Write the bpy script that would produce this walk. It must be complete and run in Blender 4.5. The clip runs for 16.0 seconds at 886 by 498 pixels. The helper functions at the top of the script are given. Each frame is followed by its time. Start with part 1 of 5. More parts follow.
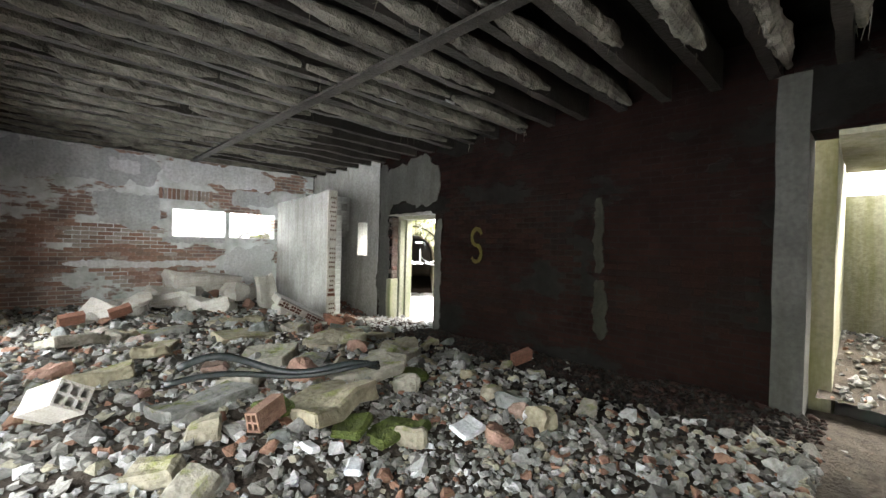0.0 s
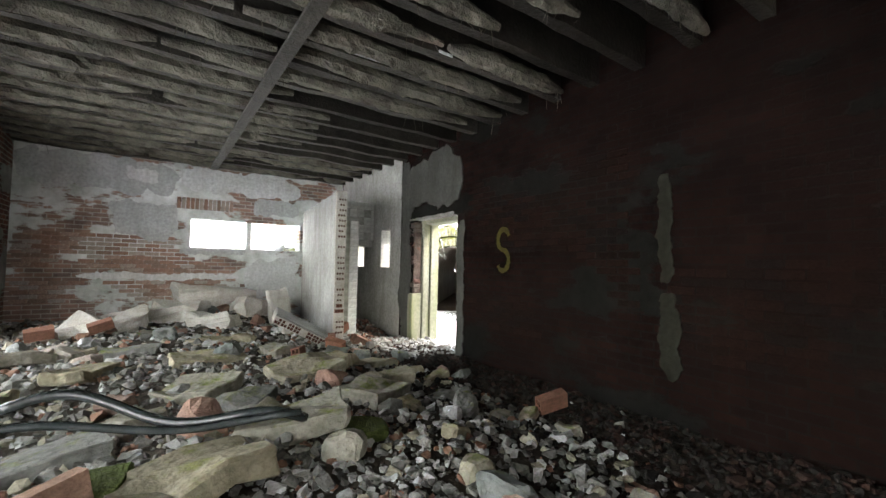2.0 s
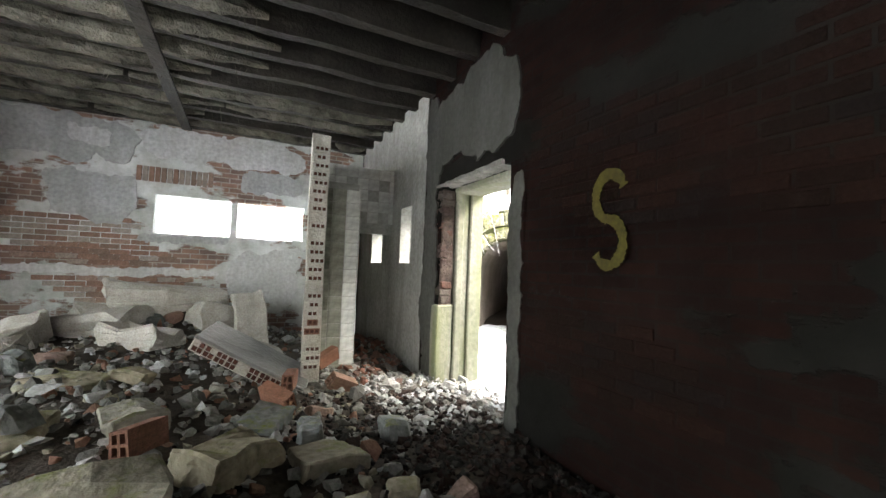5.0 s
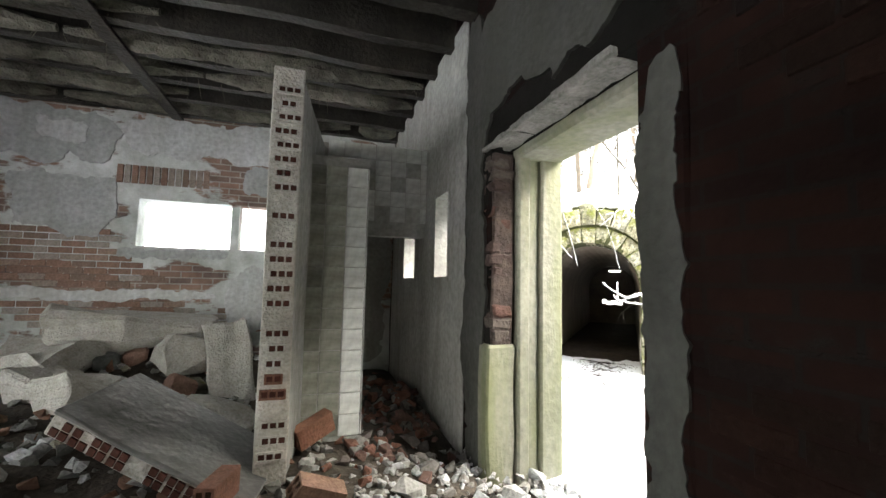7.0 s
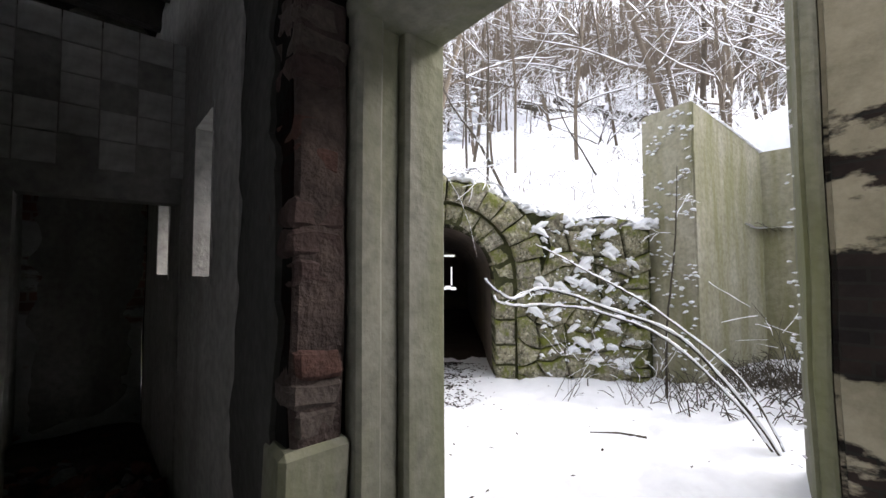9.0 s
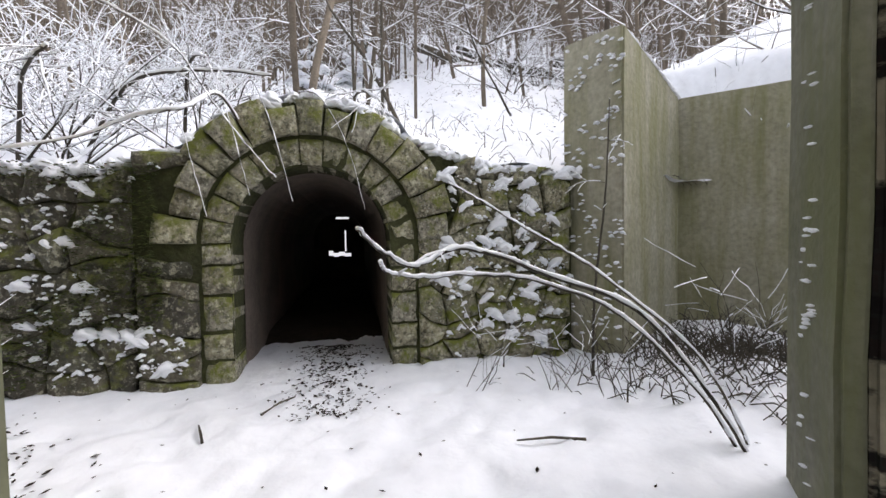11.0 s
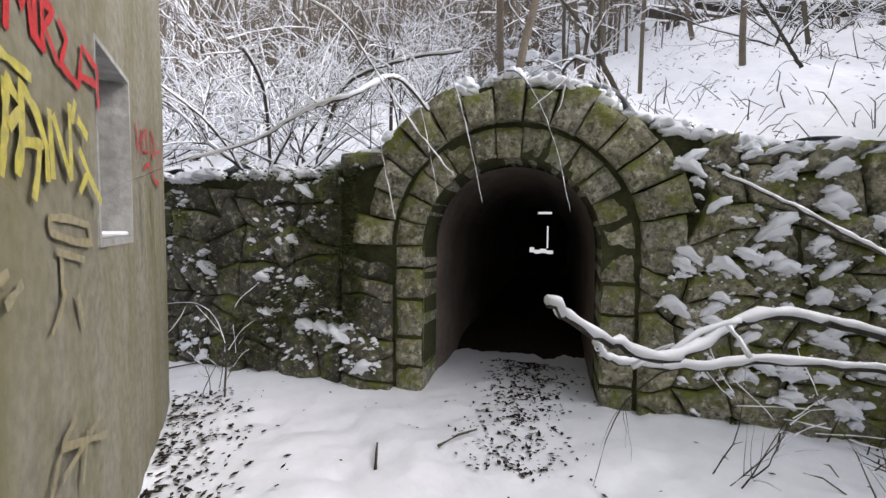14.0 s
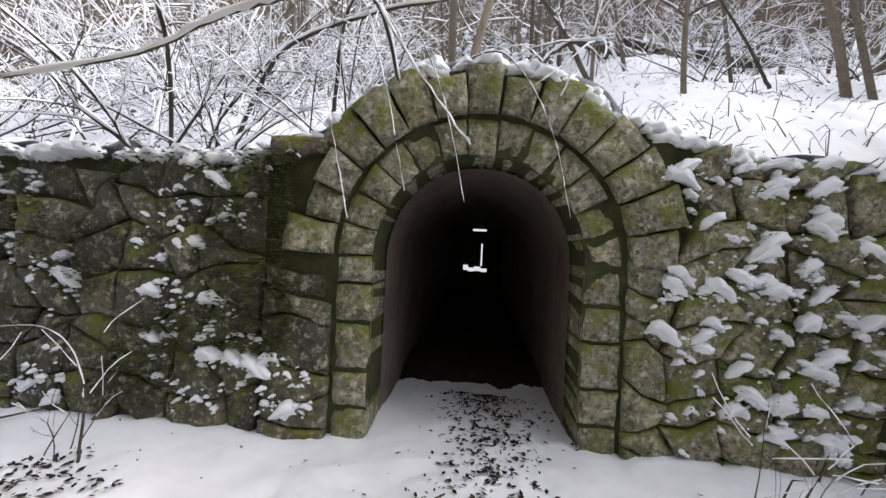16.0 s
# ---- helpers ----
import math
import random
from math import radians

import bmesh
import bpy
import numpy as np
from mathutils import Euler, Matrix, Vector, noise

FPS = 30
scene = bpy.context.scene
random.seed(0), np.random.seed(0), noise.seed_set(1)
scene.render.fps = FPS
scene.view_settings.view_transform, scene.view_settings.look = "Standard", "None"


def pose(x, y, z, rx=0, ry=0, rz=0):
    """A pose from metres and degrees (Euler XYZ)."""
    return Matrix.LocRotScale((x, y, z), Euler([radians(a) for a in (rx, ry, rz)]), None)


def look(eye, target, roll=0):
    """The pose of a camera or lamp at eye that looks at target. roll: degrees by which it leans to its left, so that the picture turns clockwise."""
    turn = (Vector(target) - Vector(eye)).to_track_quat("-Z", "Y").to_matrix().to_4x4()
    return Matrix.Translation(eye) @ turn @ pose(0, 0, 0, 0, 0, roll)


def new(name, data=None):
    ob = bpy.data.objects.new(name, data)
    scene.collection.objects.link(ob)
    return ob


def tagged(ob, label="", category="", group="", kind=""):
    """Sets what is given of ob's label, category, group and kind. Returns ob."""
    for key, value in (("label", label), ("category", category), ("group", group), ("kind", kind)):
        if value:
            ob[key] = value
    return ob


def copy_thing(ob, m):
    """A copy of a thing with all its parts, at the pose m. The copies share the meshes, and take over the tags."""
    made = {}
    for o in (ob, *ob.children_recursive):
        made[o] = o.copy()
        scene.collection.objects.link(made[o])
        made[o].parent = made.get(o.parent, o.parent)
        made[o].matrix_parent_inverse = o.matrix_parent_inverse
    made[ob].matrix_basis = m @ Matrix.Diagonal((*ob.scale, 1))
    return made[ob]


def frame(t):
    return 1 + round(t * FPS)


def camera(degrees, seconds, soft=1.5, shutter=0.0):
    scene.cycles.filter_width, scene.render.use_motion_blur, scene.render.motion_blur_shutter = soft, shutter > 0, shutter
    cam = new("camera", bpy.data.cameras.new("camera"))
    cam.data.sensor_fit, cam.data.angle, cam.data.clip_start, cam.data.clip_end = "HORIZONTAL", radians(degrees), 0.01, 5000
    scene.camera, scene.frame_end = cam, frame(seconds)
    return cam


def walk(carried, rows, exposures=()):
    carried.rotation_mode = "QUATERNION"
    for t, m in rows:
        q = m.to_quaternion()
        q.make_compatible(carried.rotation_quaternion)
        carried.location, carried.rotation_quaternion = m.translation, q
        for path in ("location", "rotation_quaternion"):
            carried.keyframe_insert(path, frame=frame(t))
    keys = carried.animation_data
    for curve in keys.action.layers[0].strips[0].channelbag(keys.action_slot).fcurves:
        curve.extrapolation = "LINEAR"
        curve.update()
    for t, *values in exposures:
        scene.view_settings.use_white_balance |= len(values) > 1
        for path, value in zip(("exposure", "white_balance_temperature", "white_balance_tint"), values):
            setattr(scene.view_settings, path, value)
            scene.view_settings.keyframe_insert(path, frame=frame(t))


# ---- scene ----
cam = camera(94.1, 16.0)
METRES, EYE, TILT, LEAN, TURN = 10.0, 1.45, 0.0, 0.0, -44.4
ROWS = [
    (0.0, 0.0, 0.0, 0.0, 0.0, -0.11, -1.51),
    (0.5, 0.0211, 0.0272, -0.0034, 0.33, -0.95, -1.06),
    (1.0, 0.0417, 0.0611, -0.0036, 7.15, -1.15, 0.15),
    (1.5, 0.0593, 0.0994, -0.0091, 9.36, 2.44, 0.03),
    (2.0, 0.064, 0.1329, -0.0154, 9.49, 2.35, -1.17),
    (2.5, 0.072, 0.1736, -0.0213, 14.84, 3.38, -2.65),
    (3.0, 0.0691, 0.2169, -0.024, 16.41, 3.34, -2.74),
    (3.5, 0.0635, 0.2614, -0.0241, 14.18, 2.6, 1.14),
    (4.0, 0.0555, 0.3075, -0.0234, 14.47, 2.28, -0.66),
    (6.5, 0.0036, 0.5387, -0.0283, 25.51, 4.07, -1.57),
    (7.0, -0.0116, 0.5715, -0.0261, 26.81, 4.85, -1.16),
    (7.5, -0.0214, 0.6087, -0.0267, 25.7, 2.64, 0.23),
    (8.0, -0.0334, 0.6446, -0.0188, 20.53, 3.56, 0.0),
    (8.5, -0.0475, 0.6779, -0.0157, 9.5, 3.24, 0.05),
    (9.0, -0.0555, 0.7112, -0.0175, 3.57, 2.86, 0.26),
    (11.5, -0.0368, 0.8414, -0.0249, -10.95, -2.45, 0.91),
    (12.0, -0.0308, 0.8615, -0.0221, 7.25, -0.78, -0.06),
    (12.5, -0.03, 0.8694, -0.0156, 16.38, -0.65, -0.26),
    (13.0, -0.0327, 0.872, -0.0132, 17.4, -0.91, -0.43),
    (13.5, -0.0342, 0.875, -0.0132, 18.07, -1.75, -0.35),
    (14.0, -0.0447, 0.8825, -0.0148, 17.6, -2.97, -0.47),
    (14.5, -0.0565, 0.8936, -0.0158, 14.21, -3.5, -0.7),
    (15.0, -0.0629, 0.9089, -0.0192, 11.32, 0.41, -1.63),
    (15.5, -0.0709, 0.9235, -0.0226, 9.79, -0.19, -3.08),
    (16.0, -0.0827, 0.9313, -0.0213, 6.79, -0.31, -2.75),
]
EXPOSURES = [(t, e, 7050 if t < 8 else 6600, 7 if t < 8 else 15) for t, e in ((0.0, 4.65), (4.0, 4.65), (6.5, 4.45), (7.0, 4.2), (7.5, 3.5), (8.0, 3.2), (8.5, 2.65), (9.0, 2.05), (11.5, 1.45), (13.0, 1.17), (14.5, 1.22), (16.0, 1.38))]
walk(cam, [(t, pose(0, 0, EYE, TILT, LEAN, TURN) @ pose(METRES * x, METRES * y, METRES * z, 90 + pitch, roll, yaw)) for t, x, y, z, yaw, pitch, roll in ROWS], EXPOSURES)

# ---- world and light ----
world = bpy.data.worlds.new("winter_sky")
scene.world = world
world.use_nodes = True
wn = world.node_tree.nodes
sky = wn.new("ShaderNodeTexSky")
sky.sky_type, sky.sun_disc = "NISHITA", False
sky.sun_elevation, sky.sun_rotation = radians(35), radians(120)
sky.air_density, sky.dust_density = 1.0, 2.5
soft_sky = wn.new("ShaderNodeHueSaturation")
soft_sky.inputs["Saturation"].default_value = 0.28
world.node_tree.links.new(sky.outputs[0], soft_sky.inputs["Color"])
world.node_tree.links.new(soft_sky.outputs[0], wn["Background"].inputs[0])
wn["Background"].inputs[1].default_value = 0.15
sun = new("sun", bpy.data.lights.new("sun", "SUN"))
sun.data.energy, sun.data.angle, sun.data.color = 1.3, radians(60), (1.0, 0.995, 0.98)
sun.matrix_world = look((20, -11, 18), (0, 0, 0))


# ---- materials ----
def mat(name, base, rough=0.85, spots=None, scale=6.0, amount=0.5, bump=0.4, bump_scale=40.0, metal=0.0, island=0.0, rand=0.0, spec=0.3, coords="Object", grain=0.6):
    """A material with two scales of stains between base and spots, grain relief, and change from piece to piece."""
    m = bpy.data.materials.new(name)
    m.use_nodes = True
    nt = m.node_tree
    bs = nt.nodes["Principled BSDF"]
    tc = nt.nodes.new("ShaderNodeTexCoord")
    if coords == "World":
        tc = nt.nodes.new("ShaderNodeNewGeometry")
        out = tc.outputs["Position"]
    else:
        out = tc.outputs["Object"]
    n1 = nt.nodes.new("ShaderNodeTexNoise")
    n1.inputs["Scale"].default_value, n1.inputs["Detail"].default_value, n1.inputs["Roughness"].default_value = scale, 6, 0.65
    n2 = nt.nodes.new("ShaderNodeTexNoise")
    n2.inputs["Scale"].default_value, n2.inputs["Detail"].default_value = bump_scale, 5
    nt.links.new(out, n1.inputs["Vector"])
    nt.links.new(out, n2.inputs["Vector"])
    ramp = nt.nodes.new("ShaderNodeValToRGB")
    lo = max(0.0, 0.5 - 0.22)
    ramp.color_ramp.elements[0].position, ramp.color_ramp.elements[1].position = lo, 0.72
    spots = spots or tuple(c * 0.55 for c in base)
    ramp.color_ramp.elements[0].color = (*[b + (s - b) * min(1, amount * 2) for b, s in zip(base, spots)], 1)
    ramp.color_ramp.elements[1].color = (*base, 1)
    nt.links.new(n1.outputs["Fac"], ramp.inputs[0])
    fine = nt.nodes.new("ShaderNodeMix")
    fine.data_type, fine.blend_type = "RGBA", "MULTIPLY"
    fine.inputs[0].default_value = grain
    ramp2 = nt.nodes.new("ShaderNodeValToRGB")
    ramp2.color_ramp.elements[0].position, ramp2.color_ramp.elements[1].position = 0.3, 0.65
    ramp2.color_ramp.elements[0].color = (0.5, 0.5, 0.5, 1)
    nt.links.new(n2.outputs["Fac"], ramp2.inputs[0])
    nt.links.new(ramp.outputs[0], fine.inputs[6])
    nt.links.new(ramp2.outputs[0], fine.inputs[7])
    last = fine.outputs[2]
    if island or rand:
        src = nt.nodes.new("ShaderNodeNewGeometry").outputs["Random Per Island"] if island else nt.nodes.new("ShaderNodeObjectInfo").outputs["Random"]
        hs = nt.nodes.new("ShaderNodeHueSaturation")
        mr = nt.nodes.new("ShaderNodeMapRange")
        mr.inputs[3].default_value, mr.inputs[4].default_value = 1 - (island or rand), 1 + (island or rand)
        nt.links.new(src, mr.inputs[0])
        nt.links.new(mr.outputs[0], hs.inputs["Value"])
        nt.links.new(last, hs.inputs["Color"])
        last = hs.outputs[0]
    nt.links.new(last, bs.inputs["Base Color"])
    bs.inputs["Roughness"].default_value, bs.inputs["Metallic"].default_value = rough, metal
    bs.inputs["Specular IOR Level"].default_value = spec
    if bump:
        b = nt.nodes.new("ShaderNodeBump")
        b.inputs["Strength"].default_value, b.inputs["Distance"].default_value = bump, 0.02
        nt.links.new(n2.outputs["Fac"], b.inputs["Height"])
        nt.links.new(b.outputs[0], bs.inputs["Normal"])
    return m


def multi(name, cols, rough=0.9, src="island", moss=0.0, bump=0.5, snow=0.0, scale=3.0, grain=60.0, dirt=0.28, spots=14.0, lichen=0.0):
    """Stones of mixed colours: one colour a piece, grain, and moss or snow on what faces up."""
    m = mat(name, (0.5, 0.5, 0.5), rough, (dirt, dirt, dirt * 0.95), spots, 0.5, bump, grain)
    nt = m.node_tree
    bs = nt.nodes["Principled BSDF"]
    grey = bs.inputs["Base Color"].links[0].from_socket
    geo = nt.nodes.new("ShaderNodeNewGeometry")
    val = geo.outputs["Random Per Island"] if src == "island" else nt.nodes.new("ShaderNodeObjectInfo").outputs["Random"]
    r = nt.nodes.new("ShaderNodeValToRGB")
    r.color_ramp.interpolation = "CONSTANT"
    e = r.color_ramp.elements
    e[0].color, e[1].color = (*cols[0], 1), (*cols[-1], 1)
    e[1].position = (len(cols) - 1) / len(cols)
    for i in range(1, len(cols) - 1):
        e.new(i / len(cols)).color = (*cols[i], 1)
    nt.links.new(val, r.inputs[0])
    mx = nt.nodes.new("ShaderNodeMix")
    mx.data_type, mx.blend_type = "RGBA", "MULTIPLY"
    mx.inputs[0].default_value = 1.0
    nt.links.new(r.outputs[0], mx.inputs[6])
    sc = nt.nodes.new("ShaderNodeHueSaturation")
    sc.inputs["Value"].default_value = 2.0
    nt.links.new(grey, sc.inputs["Color"])
    nt.links.new(sc.outputs[0], mx.inputs[7])
    last = mx.outputs[2]
    if lichen:
        for size, lo, col in ((16.0, 0.54, (0.55, 0.53, 0.4, 1)), (38.0, 0.57, (0.42, 0.43, 0.38, 1)), (24.0, 0.52, (0.05, 0.05, 0.03, 1))):
            ln = nt.nodes.new("ShaderNodeTexNoise")
            ln.inputs["Scale"].default_value, ln.inputs["Detail"].default_value, ln.inputs["Roughness"].default_value = size, 7, 0.7
            lv = nt.nodes.new("ShaderNodeVectorMath")
            lv.operation, lv.inputs[1].default_value = "ADD", (size, lo * 9, 0)
            nt.links.new(geo.outputs["Position"], lv.inputs[0])
            nt.links.new(lv.outputs[0], ln.inputs["Vector"])
            lr = nt.nodes.new("ShaderNodeMapRange")
            lr.inputs[1].default_value, lr.inputs[2].default_value, lr.inputs[4].default_value = lo, lo + 0.07, lichen
            nt.links.new(ln.outputs["Fac"], lr.inputs[0])
            lm = nt.nodes.new("ShaderNodeMix")
            lm.data_type = "RGBA"
            nt.links.new(lr.outputs[0], lm.inputs[0])
            nt.links.new(last, lm.inputs[6])
            lm.inputs[7].default_value = col
            last = lm.outputs[2]
    if moss or snow:
        n = nt.nodes.new("ShaderNodeTexNoise")
        n.inputs["Scale"].default_value, n.inputs["Detail"].default_value, n.inputs["Roughness"].default_value = scale, 10, 0.72
        nt.links.new(geo.outputs["Position"], n.inputs["Vector"])
        up = nt.nodes.new("ShaderNodeSeparateXYZ")
        nt.links.new(geo.outputs["Normal"], up.inputs[0])
        ad = nt.nodes.new("ShaderNodeMath")
        ad.operation, ad.inputs[1].default_value = "MULTIPLY_ADD", 0.12
        nt.links.new(up.outputs[2], ad.inputs[0])
        nt.links.new(n.outputs["Fac"], ad.inputs[2])
        mr = nt.nodes.new("ShaderNodeMapRange")
        k = moss or snow
        mr.inputs[1].default_value, mr.inputs[2].default_value = 0.85 - 0.45 * k, 1.0 - 0.45 * k
        nt.links.new(ad.outputs[0], mr.inputs[0])
        mm = nt.nodes.new("ShaderNodeMix")
        mm.data_type = "RGBA"
        nt.links.new(mr.outputs[0], mm.inputs[0])
        nt.links.new(last, mm.inputs[6])
        mm.inputs[7].default_value = (0.14, 0.155, 0.03, 1) if moss else (0.85, 0.87, 0.9, 1)
        last = mm.outputs[2]
    nt.links.new(last, bs.inputs["Base Color"])
    return m


def masonry(name, cover, axis, seed=0.0, plaster=(0.5, 0.5, 0.48), brick=(0.24, 0.1, 0.065), mortar=(0.3, 0.28, 0.25)):
    """Old brickwork with plaster still clinging to it in ragged patches; cover: the plaster's share."""
    m = bpy.data.materials.new(name)
    m.use_nodes = True
    nt = m.node_tree
    bs = nt.nodes["Principled BSDF"]
    geo = nt.nodes.new("ShaderNodeNewGeometry")
    sep = nt.nodes.new("ShaderNodeSeparateXYZ")
    nt.links.new(geo.outputs["Position"], sep.inputs[0])
    com = nt.nodes.new("ShaderNodeCombineXYZ")
    nt.links.new(sep.outputs[0 if axis == "x" else 1], com.inputs[0])
    nt.links.new(sep.outputs[2], com.inputs[1])
    bt = nt.nodes.new("ShaderNodeTexBrick")
    nt.links.new(com.outputs[0], bt.inputs["Vector"])
    bt.inputs["Color1"].default_value = (*brick, 1)
    bt.inputs["Color2"].default_value = (brick[0] * 0.6, brick[1] * 0.7, brick[2] * 0.8, 1)
    bt.inputs["Mortar"].default_value = (*mortar, 1)
    bt.inputs["Scale"].default_value = 1.0
    bt.inputs["Mortar Size"].default_value, bt.inputs["Brick Width"].default_value, bt.inputs["Row Height"].default_value = 0.008, 0.23, 0.075
    dirt = nt.nodes.new("ShaderNodeTexNoise")
    dirt.inputs["Scale"].default_value, dirt.inputs["Detail"].default_value, dirt.inputs["Roughness"].default_value = 1.6, 10, 0.7
    off = nt.nodes.new("ShaderNodeVectorMath")
    off.operation, off.inputs[1].default_value = "ADD", (seed, seed * 1.7, 0)
    nt.links.new(geo.outputs["Position"], off.inputs[0])
    nt.links.new(off.outputs[0], dirt.inputs["Vector"])
    big = nt.nodes.new("ShaderNodeTexNoise")
    big.inputs["Scale"].default_value, big.inputs["Detail"].default_value, big.inputs["Roughness"].default_value = 0.75, 9, 0.6
    st = nt.nodes.new("ShaderNodeVectorMath")
    st.operation, st.inputs[1].default_value = "MULTIPLY", (1, 1, 2.2)
    nt.links.new(off.outputs[0], st.inputs[0])
    nt.links.new(st.outputs[0], big.inputs["Vector"])
    mask = nt.nodes.new("ShaderNodeMapRange")
    mask.inputs[1].default_value, mask.inputs[2].default_value = 0.5 + 0.3 * (0.5 - cover) - 0.01, 0.5 + 0.3 * (0.5 - cover) + 0.015
    nt.links.new(big.outputs["Fac"], mask.inputs[0])
    pr = nt.nodes.new("ShaderNodeValToRGB")
    pr.color_ramp.elements[0].position, pr.color_ramp.elements[1].position = 0.32, 0.66
    pr.color_ramp.elements[0].color = (plaster[0] * 0.38, plaster[1] * 0.4, plaster[2] * 0.36, 1)
    pr.color_ramp.elements[1].color = (*plaster, 1)
    nt.links.new(dirt.outputs["Fac"], pr.inputs[0])
    grime = nt.nodes.new("ShaderNodeMix")
    grime.data_type, grime.blend_type = "RGBA", "MULTIPLY"
    grime.inputs[0].default_value = 0.75
    gr = nt.nodes.new("ShaderNodeValToRGB")
    gr.color_ramp.elements[0].position, gr.color_ramp.elements[1].position = 0.34, 0.7
    gr.color_ramp.elements[0].color = (0.3, 0.3, 0.3, 1)
    gr.color_ramp.elements[1].color = (1.3, 1.25, 1.2, 1)
    nt.links.new(dirt.outputs["Fac"], gr.inputs[0])
    nt.links.new(bt.outputs["Color"], grime.inputs[6])
    nt.links.new(gr.outputs[0], grime.inputs[7])
    mx = nt.nodes.new("ShaderNodeMix")
    mx.data_type = "RGBA"
    nt.links.new(mask.outputs[0], mx.inputs[0])
    nt.links.new(grime.outputs[2], mx.inputs[6])
    nt.links.new(pr.outputs[0], mx.inputs[7])
    nt.links.new(mx.outputs[2], bs.inputs["Base Color"])
    bs.inputs["Roughness"].default_value, bs.inputs["Specular IOR Level"].default_value = 0.95, 0.04
    hm = nt.nodes.new("ShaderNodeMath")
    hm.operation = "MAXIMUM"
    iv = nt.nodes.new("ShaderNodeMath")
    iv.operation, iv.inputs[0].default_value = "SUBTRACT", 0.55
    nt.links.new(bt.outputs["Fac"], iv.inputs[1])
    nt.links.new(iv.outputs[0], hm.inputs[0])
    nt.links.new(mask.outputs[0], hm.inputs[1])
    fine = nt.nodes.new("ShaderNodeTexNoise")
    fine.inputs["Scale"].default_value, fine.inputs["Detail"].default_value = 45, 4
    nt.links.new(geo.outputs["Position"], fine.inputs["Vector"])
    sm = nt.nodes.new("ShaderNodeMath")
    sm.operation, sm.inputs[1].default_value = "MULTIPLY_ADD", 0.35
    nt.links.new(fine.outputs["Fac"], sm.inputs[0])
    nt.links.new(hm.outputs[0], sm.inputs[2])
    b = nt.nodes.new("ShaderNodeBump")
    b.inputs["Strength"].default_value, b.inputs["Distance"].default_value = 0.8, 0.012
    nt.links.new(sm.outputs[0], b.inputs["Height"])
    nt.links.new(b.outputs[0], bs.inputs["Normal"])
    return m


def streaked(name, base, streak, moss=(0.16, 0.19, 0.05), moss_level=0.9, coords="World"):
    """Weathered concrete or render: vertical runs of damp, algae towards patches, fine pits."""
    m = mat(name, base, 0.88, streak, 1.4, 0.5, 0.4, 22.0, coords="World")
    nt = m.node_tree
    bs = nt.nodes["Principled BSDF"]
    last = bs.inputs["Base Color"].links[0].from_socket
    geo = nt.nodes.new("ShaderNodeNewGeometry")
    st = nt.nodes.new("ShaderNodeVectorMath")
    st.operation, st.inputs[1].default_value = "MULTIPLY", (3.2, 3.2, 0.45)
    nt.links.new(geo.outputs["Position"], st.inputs[0])
    n = nt.nodes.new("ShaderNodeTexNoise")
    n.inputs["Scale"].default_value, n.inputs["Detail"].default_value, n.inputs["Roughness"].default_value = 1.3, 9, 0.65
    nt.links.new(st.outputs[0], n.inputs["Vector"])
    mr = nt.nodes.new("ShaderNodeMapRange")
    mr.inputs[1].default_value, mr.inputs[2].default_value = 0.42, 0.68
    mr.inputs[4].default_value = moss_level
    nt.links.new(n.outputs["Fac"], mr.inputs[0])
    mm = nt.nodes.new("ShaderNodeMix")
    mm.data_type = "RGBA"
    nt.links.new(mr.outputs[0], mm.inputs[0])
    nt.links.new(last, mm.inputs[6])
    mm.inputs[7].default_value = (*moss, 1)
    nt.links.new(mm.outputs[2], bs.inputs["Base Color"])
    return m


M_NORTH = masonry("north_brick_and_plaster", 0.58, "x", 3.1, (0.82, 0.84, 0.84), (0.42, 0.27, 0.215), (0.5, 0.46, 0.42))
# east wall near black: its dim light is put into the base colours
M_EAST = masonry("east_shaded_brick", 0.32, "y", 7.3, (0.013, 0.0125, 0.0115), (0.016, 0.0075, 0.006), (0.01, 0.009, 0.0085))
M_RUIN = masonry("scorched_plaster", 0.6, "y", 2.3, (0.4, 0.36, 0.28), (0.035, 0.027, 0.025), (0.03, 0.03, 0.028))
M_WEST = masonry("west_brick", 0.3, "y", 1.2, (0.3, 0.3, 0.28), (0.2, 0.085, 0.06))
M_PIER = streaked("dark_streaked_plaster", (0.09, 0.09, 0.082), (0.04, 0.04, 0.037), (0.03, 0.031, 0.022), 0.7)
M_PLASTER = streaked("grey_plaster", (0.58, 0.58, 0.56), (0.33, 0.33, 0.31), (0.2, 0.19, 0.16), 0.6)
M_EXT = streaked("ochre_render", (0.33, 0.315, 0.255), (0.22, 0.205, 0.15), (0.17, 0.155, 0.075), 0.8)
M_MOSSCON = streaked("mossy_concrete", (0.4, 0.38, 0.3), (0.28, 0.27, 0.19), (0.17, 0.17, 0.07), 0.9)
M_FRAME = streaked("damp_green_stone_frame", (0.27, 0.265, 0.215), (0.15, 0.15, 0.115), (0.14, 0.15, 0.07), 0.85)
M_WOOD = mat("rotten_joist_wood", (0.06, 0.053, 0.045), 0.5, (0.014, 0.013, 0.011), 2.5, 0.5, 0.7, 30.0, rand=0.35)
# boards near black: the shade between the joists is in the colour
M_DECK = mat("shaded_boards", (0.014, 0.0125, 0.011), 0.95, (0.006, 0.0055, 0.005), 1.5, 0.5, 0.5, 20.0, coords="World", spec=0.05)
M_STRAW = mat("sagging_lath_and_straw", (0.3, 0.285, 0.235), 0.95, (0.045, 0.042, 0.034), 3.0, 0.5, 1.0, 55.0, coords="World")
